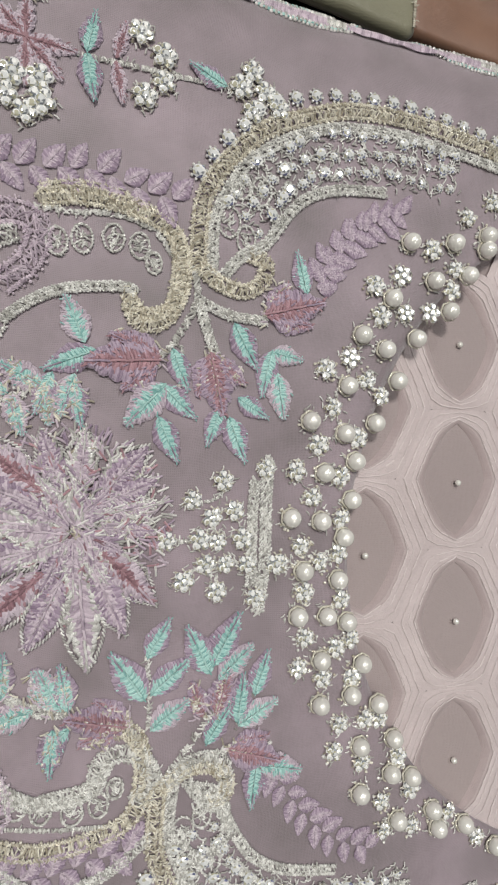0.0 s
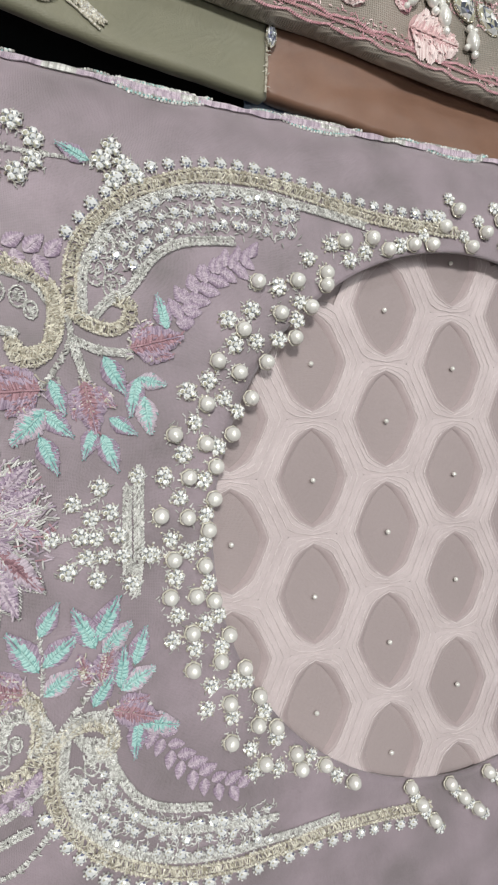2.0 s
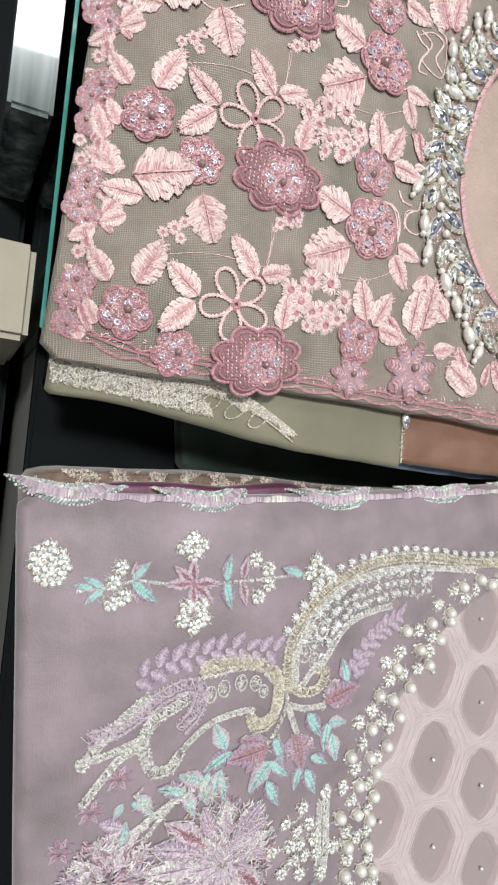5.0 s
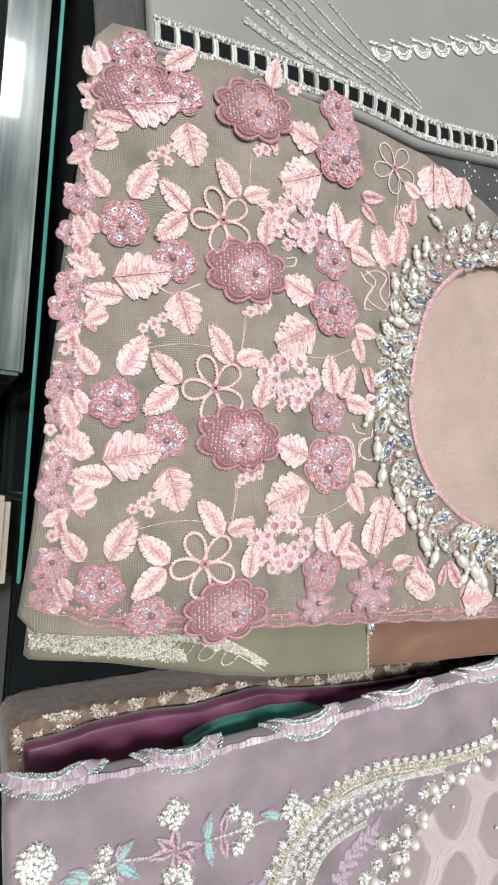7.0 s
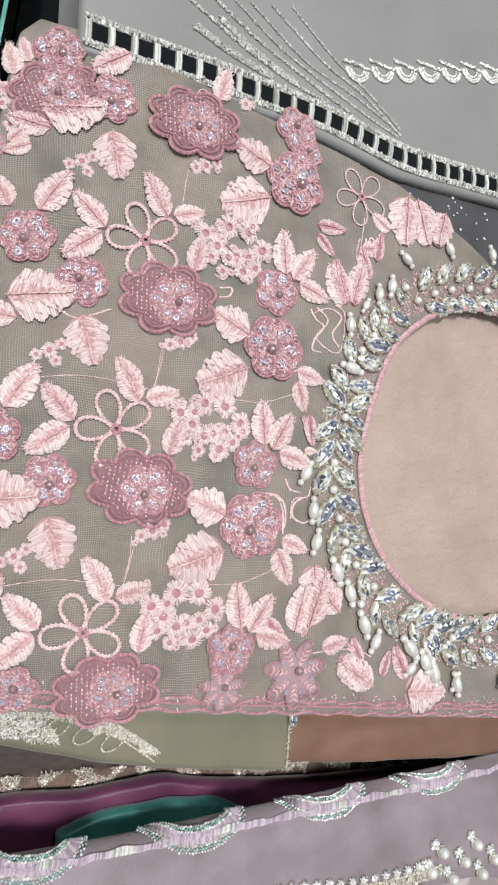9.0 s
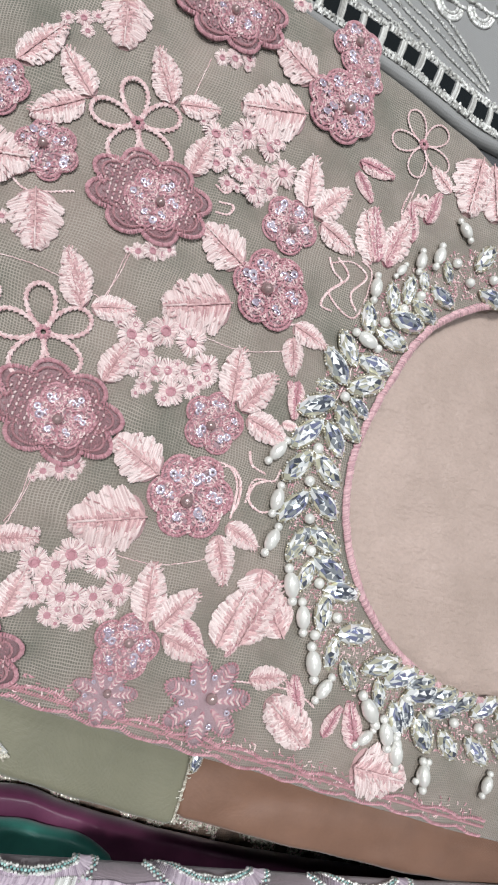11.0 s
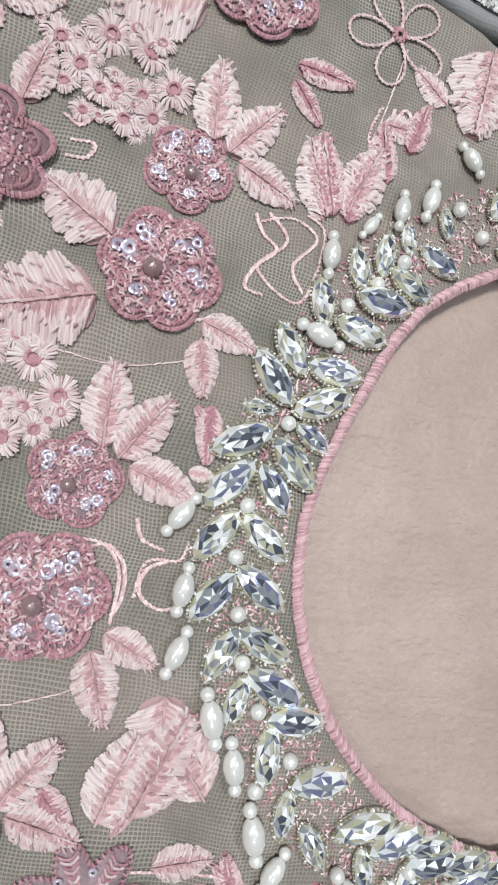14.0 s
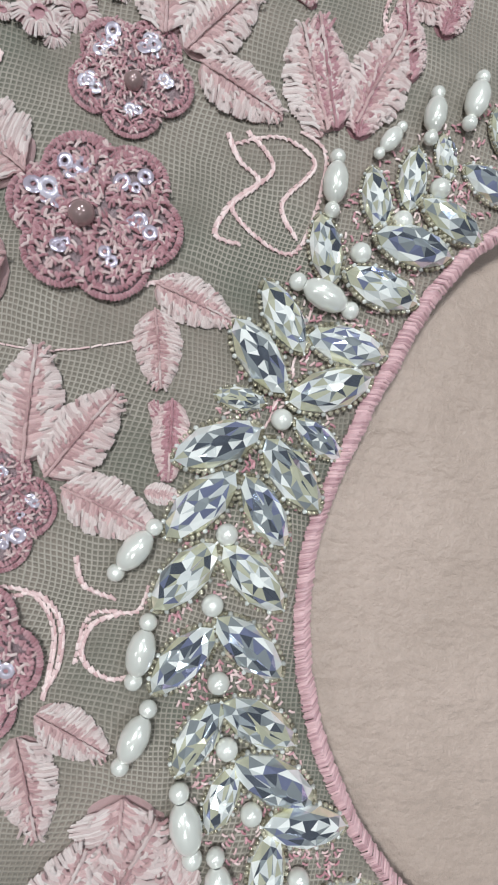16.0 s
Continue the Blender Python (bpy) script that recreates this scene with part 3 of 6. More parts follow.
def loop_flower_mesh(name, width=0.09, petals=5):
    """An open flower drawn in chain stitch."""
    s = Stitches(PALE_PINK_THREAD, ROSE_THREAD)
    for k in range(petals):
        a = math.tau * k / petals + 0.35
        pts = []
        for t in np.linspace(0, math.tau, 26):
            u, v = 0.54 - 0.44 * math.cos(t), 0.27 * math.sin(t) * (1 - 0.25 * math.cos(t))
            pts.append((u * math.cos(a) - v * math.sin(a), u * math.sin(a) + v * math.cos(a)))
        chain(s, pts, width, 0, 0.05)
    for i in range(10):
        a = math.tau * i / 10
        s.stitch((0.05 * math.cos(a), 0.05 * math.sin(a)), (0.15 * math.cos(a), 0.15 * math.sin(a)), 0.06, 0.05, 1, 0.09)
    return s.mesh(name)


def blossom_mesh(name):
    """A tiny blossom of five rounded lobes, crowded with stitches round a dark eye."""
    s = Stitches(WHITE_PINK_THREAD, ROSE_THREAD, PALE_PINK_THREAD)
    s.sheet(lobed(0.86, 5, 0.25, 40, 0.0, 0.5), 0.02, 0.06, 1, 0.03)
    for i in range(46):
        a = math.tau * (i + jig(0.4)) / 46
        r = 0.72 + 0.30 * abs(math.cos(2.5 * a)) ** 0.5 + jig(0.05)
        s.stitch((0.34 * math.cos(a), 0.34 * math.sin(a)), (r * math.cos(a + 0.05), r * math.sin(a + 0.05)), 0.095, 0.20, (0, 0, 0, 2)[i % 4], 0.13 + jig(0.05))
    for i in range(9):
        a = math.tau * i / 9
        s.stitch((0.34 * math.cos(a), 0.34 * math.sin(a)), (0.30 * math.cos(a + 1.2), 0.30 * math.sin(a + 1.2)), 0.13, 0.1, 1, 0.15)
    return s.mesh(name)


def star_flower_mesh(name):
    s = Stitches(MAUVE_TULLE, ROSE_THREAD, PALE_PINK_THREAD, SEQUIN)
    ring = lobed(1.0, 7, 0.42, 98, 0.0, 1.3)
    s.sheet(ring, 0.05, 0.06, 0, 0.06)
    outline_stitches(s, ring, 0.045, 0.05, 1, 0.08, 0.07)
    for k in range(7):
        a = math.tau * k / 7
        for j in range(9):
            r = 0.2 + 0.07 * j
            for sd in (-1, 1):
                s.stitch((r * math.cos(a), r * math.sin(a)), ((r + 0.09) * math.cos(a + sd * 0.17), (r + 0.09) * math.sin(a + sd * 0.17)), 0.04, 0.03, 1 + j % 2, 0.10)
        s.disc(0.55 * math.cos(a + 0.4), 0.55 * math.sin(a + 0.4), 0.12, 0.07, 3)
    return s.mesh(name)


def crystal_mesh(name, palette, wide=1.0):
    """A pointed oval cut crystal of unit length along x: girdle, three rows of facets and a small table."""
    s = Stitches(*FACET_GLINTS)
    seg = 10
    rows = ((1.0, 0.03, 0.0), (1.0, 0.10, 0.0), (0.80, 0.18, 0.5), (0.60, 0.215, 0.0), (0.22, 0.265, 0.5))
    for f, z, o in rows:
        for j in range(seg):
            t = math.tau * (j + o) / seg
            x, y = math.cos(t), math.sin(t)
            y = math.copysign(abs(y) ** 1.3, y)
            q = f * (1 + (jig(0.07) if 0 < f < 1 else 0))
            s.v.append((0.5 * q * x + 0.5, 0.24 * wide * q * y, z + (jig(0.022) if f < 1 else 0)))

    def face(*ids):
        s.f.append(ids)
        # painted glints: each facet draws a light or dark tone
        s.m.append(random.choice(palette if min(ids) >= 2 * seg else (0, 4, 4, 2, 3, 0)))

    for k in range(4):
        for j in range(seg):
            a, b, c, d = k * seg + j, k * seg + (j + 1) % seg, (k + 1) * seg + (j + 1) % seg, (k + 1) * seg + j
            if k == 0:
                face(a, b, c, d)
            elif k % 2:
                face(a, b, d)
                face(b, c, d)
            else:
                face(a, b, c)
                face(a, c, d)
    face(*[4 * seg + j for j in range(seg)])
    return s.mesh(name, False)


def setting_mesh(name):
    """The beaded rim in which a crystal sits."""
    s = Stitches(SETTING_WIRE, SILVER_WIRE)
    ring = [(0.5 + 0.515 * math.cos(a), 0.252 * math.copysign(abs(math.sin(a)) ** 1.25, math.sin(a))) for a in np.linspace(0, math.tau, 40, endpoint=False)]
    s.sheet(ring, 0.025, 0.0, 0, 0.03)
    for i in range(40):
        a = math.tau * i / 40
        s.bead(0.5 + 0.515 * math.cos(a), 0.258 * math.copysign(abs(math.sin(a)) ** 1.25, math.sin(a)), 0.070, 0.031, 0 if i % 4 else 1, 1.0, 6, 4)
    return s.mesh(name)


def pearl_mesh(name, material, rise=0.75):
    s = Stitches(material)
    s.bead(0, 0, rise, 1.0, 0, 1.0, 16, 10)
    return s.mesh(name)


def drop_pearl_mesh(name):
    """A long pearl of unit length along x with a small round pearl at each end."""
    s = Stitches(PEARL)
    s.bead(0.12, 0, 0.14, 0.12, 0, 1.0, 12, 8)
    s.bead(0.88, 0, 0.14, 0.12, 0, 1.0, 12, 8)
    b = len(s.v)
    s.bead(0, 0, 0, 1.0, 0, 1.0, 16, 10)
    for i in range(b, len(s.v)):
        x, y, z = s.v[i]
        s.v[i] = (0.5 + 0.31 * z, 0.185 * x, 0.18 + 0.185 * y)
    return s.mesh(name)


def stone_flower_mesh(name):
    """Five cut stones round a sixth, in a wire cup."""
    s = Stitches(*FACET_GLINTS[:5], GOLD_WIRE)
    # these facets take painted bright and dark reflection tones as well
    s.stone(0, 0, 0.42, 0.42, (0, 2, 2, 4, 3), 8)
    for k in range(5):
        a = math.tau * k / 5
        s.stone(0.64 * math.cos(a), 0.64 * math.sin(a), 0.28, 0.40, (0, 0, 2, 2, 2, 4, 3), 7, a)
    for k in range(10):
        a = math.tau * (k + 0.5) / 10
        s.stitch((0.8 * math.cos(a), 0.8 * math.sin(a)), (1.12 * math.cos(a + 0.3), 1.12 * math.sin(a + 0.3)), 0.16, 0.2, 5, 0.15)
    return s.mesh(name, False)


def cup_mesh(name):
    """The twisted gold wire ring round the foot of a pearl."""
    s = Stitches(GOLD_WIRE)
    turns, sides = 24, 5
    for i in range(turns):
        a = math.tau * i / turns
        r, z = 1.02 + 0.05 * math.cos(6 * a), 0.24 + 0.06 * math.sin(6 * a)
        for j in range(sides):
            b = math.tau * j / sides + 2 * a
            q = r + 0.14 * math.cos(b)
            s.v.append((q * math.cos(a), q * math.sin(a), z + 0.14 * math.sin(b)))
    for i in range(turns):
        for j in range(sides):
            k, m = (i + 1) % turns, (j + 1) % sides
            s.f.append((i * sides + j, k * sides + j, k * sides + m, i * sides + m))
    s.m = [0] * len(s.f)
    return s.mesh(name)


def seat(z_of, x, y, turn, size, lift=0.0002):
    """A pose on a cloth: turned about its normal and scaled, millimetres in x, y and size."""
    x, y = x / 1000, y / 1000
    e = 0.004
    n = Vector((-(z_of(x + e, y) - z_of(x - e, y)) / (2 * e), -(z_of(x, y + e) - z_of(x, y - e)) / (2 * e), 1)).normalized()
    q = Vector((0, 0, 1)).rotation_difference(n).to_matrix().to_4x4()
    return Matrix.Translation((x, y, z_of(x, y) + lift)) @ q @ pose(0, 0, 0, 0, 0, turn) @ Matrix.Scale(size / 1000, 4)


def resample(points, step):
    """Points every step along a smooth curve through the given ones, with their directions; metres."""
    fine = smooth_loop([(x / 1000, y / 1000) for x, y in points], 40 * len(points), False)
    out, left = [], 0.0
    for a, b in zip(fine, fine[1:]):
        d = (b - a).length
        while left < d:
            out.append((a.lerp(b, left / d), (b - a) / d))
            left += step
        left -= d
    return out


def band(z_of, curves, material, pitch, slant=0.25, rise=0.30, edge=True):
    """Bands of couched wire: a core of fine coils between two chained edges, with loose bright ends."""
    s = Stitches(material)
    pitch *= 0.72
    for points, width in curves:
        w = width / 1000
        line = resample(points, pitch)
        for k, (p, d) in enumerate(line):
            n = Vector((-d.y, d.x))
            z = z_of(p.x, p.y) + 0.0003
            core = 0.5 if w > 0.002 else 0.9
            m = w / 2 * core * (1 + jig(0.25))
            s.stitch(p - n * m - d * w * slant * jig(1.6), p + n * m + d * w * slant * jig(1.2), pitch * (1.25 + jig(0.3)), w * rise * (1 + jig(0.5)), 0, z + w * rise * 0.5)
            if edge and w > 0.002:
                for side in (-1, 1):
                    c = p + n * side * w * (0.40 + jig(0.03))
                    if k % 2 == 0:
                        s.stitch(c - n * 0.0005, c + n * 0.0005 + d * 0.0011, 0.00042, 0.0004, 0, z + 0.0004 + jig(0.0001))
                        s.stitch(c + n * 0.0005, c - n * 0.0005 + d * 0.0011, 0.00042, 0.0004, 0, z + 0.0005 + jig(0.0001))
                    if k % 5 == 2:
                        c = p + n * side * w * (0.53 + jig(0.05))
                        s.bead(c.x, c.y, z + 0.0003, 0.00040 * (1 + jig(0.3)), 0, 1.0, 5, 3)
            if random.random() < 0.30:
                c = p + n * jig(w * 0.5)
                a = random.uniform(0, math.tau)
                s.stitch(c, c + Vector((math.cos(a), math.sin(a))) * 0.0013, 0.00035, 0.0003, 0, z + w * rise * 0.9)
    return s

# ---- other folded clothes of the piles ----
def under_pink(x, y):
    return pink_z(x, max(y, pink_bottom(x) + 0.002)) - 0.0095


def edge_line(points, right=0.36):
    return [Vector((x / 1000, y / 1000)) for x, y in points]


def slab(name, label, top_edge, y_far, height, thick, material, category="garment", far_left=None, round_=0.003):
    """A folded cloth whose near edge follows a line of points (millimetres) and whose far edge is straight."""
    root = thing(name, label, category)
    line = edge_line(top_edge)
    fine = smooth_loop(line, 90, False)
    fine = [p + Vector((0, 0.0006 * noise.noise((p.x * 60, 3.0, len(name))))) for p in fine]
    a, b = fine[0], fine[-1]
    loop = fine + [Vector((b.x, y_far)), Vector((a.x if far_left is None else far_left, y_far))]
    if y_far < a.y:
        loop = list(reversed(loop))
    dense = []
    for p, q in zip(loop, loop[1:] + loop[:1]):
        k = max(1, int((q - p).length / 0.006))
        dense += [p.lerp(q, i / k) for i in range(k)]
    folded_cloth("folded_cloth", dense, height, thick, material, root, rings=26, turns=260, round_=round_)
    return root


def wavy(z, amp, fx, fy, seed):
    return lambda x, y: z + amp * noise.noise((x * fx, y * fy, seed))


PLUM_EDGE = [(-40, 138), (-18, 138.5), (-10, 139.5), (16, 138.5), (48, 135), (80, 135.5), (100, 130.5), (145, 122.5), (215, 116), (340, 110)]
BRONZE_EDGE = [(-46, 142), (-38, 146), (-15, 145), (15, 143), (47, 141), (84, 136.5), (119, 131), (157, 127.5), (200, 123.5), (250, 115.5), (340, 106.5)]


def along(edge, x):
    """How far an edge reaches at x; metres."""
    return 0.001 * float(np.interp(1000 * x, [p[0] for p in edge], [p[1] for p in edge]))


def plum_folds(x, y):
    """Long soft folds that run along the cloth's near edge."""
    off = along(PLUM_EDGE, x) - y + 0.0012 * noise.noise((x * 30, 1.0, 4.0))
    return 0.0100 + 0.0022 * math.cos(off * math.tau / 0.0062) * math.exp(-(off / 0.03) ** 2) + 0.0006 * noise.noise((x * 40, y * 90, 1))


plum = slab("plum_satin_cloth", "folded plum satin cloth under the lavender garment", PLUM_EDGE, -0.22, plum_folds, 0.0105, PURPLE_SATIN)
bronze = slab("bronze_lace_cloth", "folded bronze lace cloth with gold beading in the pile", BRONZE_EDGE, -0.22, wavy(-0.0020, 0.0012, 50, 50, 4), 0.0430, BRONZE_LACE)
teal = slab("teal_satin_cloth", "folded teal satin cloth under the lavender garment", [(34, 125), (50, 128.5), (76, 128), (94, 126.5), (105, 124.5), (115, 119)], 0.03, wavy(0.0190, 0.0010, 80, 80, 6), 0.0080, TEAL_SATIN)
slab("black_cloth_pile", "pile of folded black cloth under the lavender garment", [(-40, 112), (60, 106), (340, 92)], -0.22, wavy(0.0445, 0.001, 30, 30, 2), 0.0245, BLACK_CLOTH, "cloth pile")
olive = slab("olive_silk_cloth", "folded olive silk cloth with pale embroidery under the pink garment", [(-39, 183), (-9.8, 178.9), (25, 170), (62.3, 160.1), (100, 153.3), (127, 148.3)], 0.42, under_pink, 0.007, OLIVE, far_left=0.0, round_=0.0035)
brown = slab("russet_satin_cloth", "folded russet satin cloth under the pink garment", [(130.5, 150.5), (160, 146.8), (203, 141.8), (340, 128)], 0.36, lambda x, y: under_pink(x, y) - 0.0012 + 0.0022 * noise.noise((x * 16, y * 90, 2)) + 0.0008 * noise.noise((x * 60, y * 160, 5)), 0.008, BROWN_SATIN)
slab("green_cloth", "folded dark green cloth between the two piles", [(38, 146), (62, 143), (127, 135), (200, 127), (340, 112)], 0.40, wavy(-0.0310, 0.0012, 40, 40, 3), 0.0135, GREEN_CLOTH, far_left=0.04)
slab("blue_cloth", "folded pale blue cloth under the russet satin", [(126, 148.5), (150, 145.5), (190, 141), (340, 128)], 0.34, wavy(0.0312, 0.0010, 50, 50, 7), 0.0035, BLUE_CLOTH)
slab("dark_cloth_pile", "pile of folded black cloth under the pink garment", [(-34, 190), (60, 172), (340, 142)], 0.43, lambda x, y: max(0.006, under_pink(x, y) - 0.0098), lambda x, y: 0.045 + max(0.006, under_pink(x, y) - 0.0098), BLACK_CLOTH, "cloth pile", far_left=0.004)
charcoal = slab("charcoal_garment", "folded charcoal net garment with scattered sequins in the pile", [(20, 425), (120, 415), (220, 392), (340, 350)], 0.60, wavy(0.0468, 0.0012, 25, 25, 8), 0.0915, CHARCOAL)
grey = slab("grey_garment", "folded grey net garment with silver ladder trim on the pile", [(20, 449), (65, 449), (110, 448.5), (135, 447), (159, 443.5), (184, 440.5), (222, 441), (340, 445)], 0.62, wavy(0.0520, 0.0010, 22, 22, 9), 0.0065, GREY_NET)


# ---- showcase glass beside the counter ----
def glass_mats():
    n = Nodes("clear showcase glass")
    n.bsdf.inputs["Base Color"].default_value = (0.80, 0.92, 0.88, 1)
    clear = n.done(0.03, 0.0, 0.0, Transmission_Weight=1.0, IOR=1.5)
    return clear, solid_mat("green glass edge", (0.02, 0.16, 0.13), (0.10, 0.42, 0.36), 0.15, 0.0, 60.0, Coat_Weight=0.6)


GLASS, GLASS_EDGE = glass_mats()
showcase = thing("showcase_glass", "clear glass showcase side with green cut edge", "glass panel")
box("pane", (-0.0022, -0.16, -0.85), (0.0022, 0.35, 0.0005), GLASS, showcase)
rim = box("cut_edge", (-0.0022, -0.16, 0.0007), (-0.0004, 0.35, 0.0022), GLASS_EDGE, showcase, 0.0005)
tagged(rim, "green cut edge of the glass")
showcase.matrix_basis = beside
# solid strip added to carry painted reflections of the showcase glass
n = Nodes("painted glass reflections")
reflection_streak = n.noise(90.0, 4.0, (1.0, 0.06, 1.0))
n.link(n.ramp(n.math("ADD", n.math("MULTIPLY", reflection_streak, 0.7), n.math("MULTIPLY", n.noise(14.0, 3.0), 0.3)), [(0.36, (0.03, 0.05, 0.05)), (0.52, (0.14, 0.18, 0.175)), (0.66, (0.40, 0.45, 0.44))]), n.bsdf.inputs["Base Color"])
panel = tagged(box("reflection_ledge", (-0.0255, -0.062, -0.120), (-0.0055, 0.34, -0.006), n.done(0.18, 0.0, 0.0, Coat_Weight=0.6), bevel=0.002), "solid grey ledge with painted glass reflections along the showcase side", "ledge")
panel.matrix_basis = beside
# plain block in place of a folded beige cloth
cream = tagged(box("cream_box", (-0.0255, -0.165, -0.120), (-0.0055, -0.120, -0.010), CREAM_CLOTH, bevel=0.003), "small cream block standing for a folded cloth inside the showcase", "box")
cream.matrix_basis = beside
shelf = tagged(box("display_base", (-0.9, -0.6, -0.85), (-0.005, 0.6, -0.12), BLACK_CLOTH, bevel=0.003), "black cloth-covered base inside the glass showcase", "display base")
shelf.matrix_basis = beside

# ---- the pink garment's lace ----
P_SHIFT = (8.3, 78.0)
CRYSTALS_UPPER = [(150.4, 335.4, 12.7, 111), (157.6, 346.9, 11.9, 110), (161.8, 352.0, 11.8, 93), (168.9, 360.0, 9.1, 107), (179.7, 367.9, 9.4, 116), (183.5, 359.0, 12.8, 158), (177.2, 349.8, 14.0, 160), (171.6, 345.5, 15.6, 179), (166.7, 335.3, 15.0, 172), (147.2, 321.6, 14.4, 130), (145.3, 313.7, 15.8, 135), (147.5, 324.8, 15.3, -1), (146.3, 312.3, 16.4, 28), (142.4, 311.4, 9.1, -178), (148.3, 309.7, 10.9, -29), (142.3, 306.6, 16.4, -149), (143.4, 305.0, 15.8, -43), (139.4, 298.2, 16.2, -127), (141.1, 298.0, 14.2, -50)]
CRYSTALS_LOWER = [(138.4, 285.5, 15.2, -124), (139.5, 285.3, 15.4, -36), (140.7, 271.4, 15.0, -123), (140.9, 273.3, 15.6, -33), (144.2, 259.0, 14.1, -112), (144.6, 258.9, 15.3, -22), (149.1, 248.3, 12.1, -101), (148.6, 249.4, 17.0, -21), (155.8, 238.7, 15.4, 5), (157.6, 238.0, 14.1, -88), (165.5, 224.2, 16.7, 9), (165.7, 223.4, 12.2, -89), (170.6, 215.9, 12.2, -53), (179.5, 213.8, 16.4, 22), (189.9, 210.0, 15.4, 30), (187.5, 211.4, 11.1, -71), (200.2, 207.8, 17.5, 12), (200.8, 207.9, 13.9, -70), (209.8, 202.0, 14.6, -64), (214.2, 201.6, 12.7, 26)]
DROP_PEARLS = [(146.6, 359.4, 12.1, -85), (158.1, 367.8, 8.8, -119), (163.2, 376.2, 11.2, -90), (171.6, 382.1, 12.0, -97), (142.2, 334.5, 13.7, -15), (128.1, 288.0, 12.4, -119), (129.6, 272.3, 12.8, -93), (132.7, 257.9, 12.7, -106), (139.4, 245.1, 14.5, -68), (148.0, 234.7, 13.5, -73), (155.7, 220.3, 14.7, -70), (168.1, 210.7, 12.3, -117), (180.8, 206.5, 15.7, -50), (192.6, 199.5, 13.8, -68), (201.0, 194.4, 11.6, -86), (200.2, 193.4, 13.9, -79), (214.9, 186.4, 13.4, -77)]
ROUND_PEARLS = [(145.6, 309.0), (139.8, 287.4), (139.7, 275.2), (143.3, 262.2), (146.9, 251.3), (153.4, 240.7), (163.9, 230.3), (154.3, 341.9), (167.0, 357.5), (160.9, 349.6), (180.4, 377.1), (156.8, 222.7)]
UNIT_BROAD_LEAVES = [(24.2, 339.8, 21.0, -77), (94.9, 340.9, 19.6, 154), (94.9, 326.7, 25.9, -161)]
UNIT_LEAVES = [(31.6, 376.3, 17.6, 134), (29.9, 374.1, 18.4, -142), (56.4, 385.5, 16.3, 119), (58.8, 386.8, 14.1, 17), (69.0, 364.6, 15.9, 77), (112.3, 371.2, 19.6, 94), (116.2, 369.6, 18.3, 58), (119.2, 368.5, 16.9, -18), (47.8, 312.0, 15.6, 131), (52.6, 309.3, 9.3, 29)]
UNIT_BLOSSOMS = [(73.4, 382.7, 3.9), (69.8, 388.6, 2.5), (78.8, 378.1, 3.7), (83.7, 387.5, 4.3), (93.3, 387.1, 4.3), (84.2, 373.8, 3.7), (91.2, 368.5, 3.8), (100.5, 380.1, 4.1), (93.7, 376.1, 3.0), (76.3, 372.7, 3.0), (88.2, 375.1, 3.3), (79.9, 383.4, 3.0), (97.2, 371.7, 3.1), (89.0, 391.3, 3.0), (64.0, 334.2, 2.8), (59.7, 332.4, 2.3), (68.9, 336.8, 2.4), (81.8, 367.5, 2.5)]
UNIT_FLOWERS = [(23.6, 353.1, 10.6), (107.4, 336.8, 15.2), (108.2, 362.9, 11.3)]
UNIT_BIG_FLOWERS = [(58.4, 351.1, 16.9)]
UNIT_LOOP_FLOWERS = [(47.5, 374.0, 15.9)]
NECK_LEAVES_UPPER = [(145.5, 363.1, 21.3, 109), (148.8, 365.0, 20.7, 73), (143.3, 361.4, 7.8, 130), (157.8, 376.3, 16.6, 103), (128.1, 398.0, 15.9, 3), (128.3, 393.9, 12.8, -45), (154.1, 392.5, 13.0, 6), (162.7, 387.2, 15.3, 78), (130.1, 326.6, 9.4, 165), (122.8, 320.0, 7.8, -95), (126.1, 308.7, 14.2, -82), (171.1, 404.7, 12.3, 149), (143.9, 362.3, 19.8, 114), (149.8, 362.7, 16.5, 86), (119.3, 328.0, 14.5, -14), (120.2, 323.6, 14.0, -75), (130.2, 301.2, 9.8, 142), (124.4, 292.2, 6.5, 0)]
NECK_LEAVES_LOWER = [(114.1, 252.7, 13.9, -22), (111.9, 248.6, 17.0, -67), (121.6, 212.0, 21.3, 76), (128.8, 214.0, 25.9, 71), (145.2, 219.1, 22.1, 130), (107.4, 219.0, 14.4, -46), (127.4, 211.6, 12.8, 126), (145.7, 198.9, 21.5, -42), (165.1, 184.2, 23.5, 145), (185.2, 184.7, 18.1, 113), (136.5, 203.5, 14.0, 11), (158.4, 193.9, 14.2, 111), (146.3, 223.1, 15.1, 132), (131.2, 233.5, 13.6, -104), (129.2, 215.8, 7.3, -116), (156.3, 198.9, 7.7, 132), (147.2, 193.3, 18.1, -26), (170.3, 187.6, 12.6, 69), (185.4, 188.8, 12.2, 132)]
NECK_BROAD_LEAVES = [(181.5, 424.9, 27.0, -93), (187.1, 424.7, 25.0, -72), (206.2, 421.7, 20.3, -106), (131.0, 241.2, 20.2, -84), (185.3, 179.3, 25.3, -7)]
STAR_FLOWERS = [(123.3, 193.8, 14.1), (89.5, 190.4, 9.7)]
WIRE_LOOP_FLOWERS = [(153.5, 418.0, 14.7)]
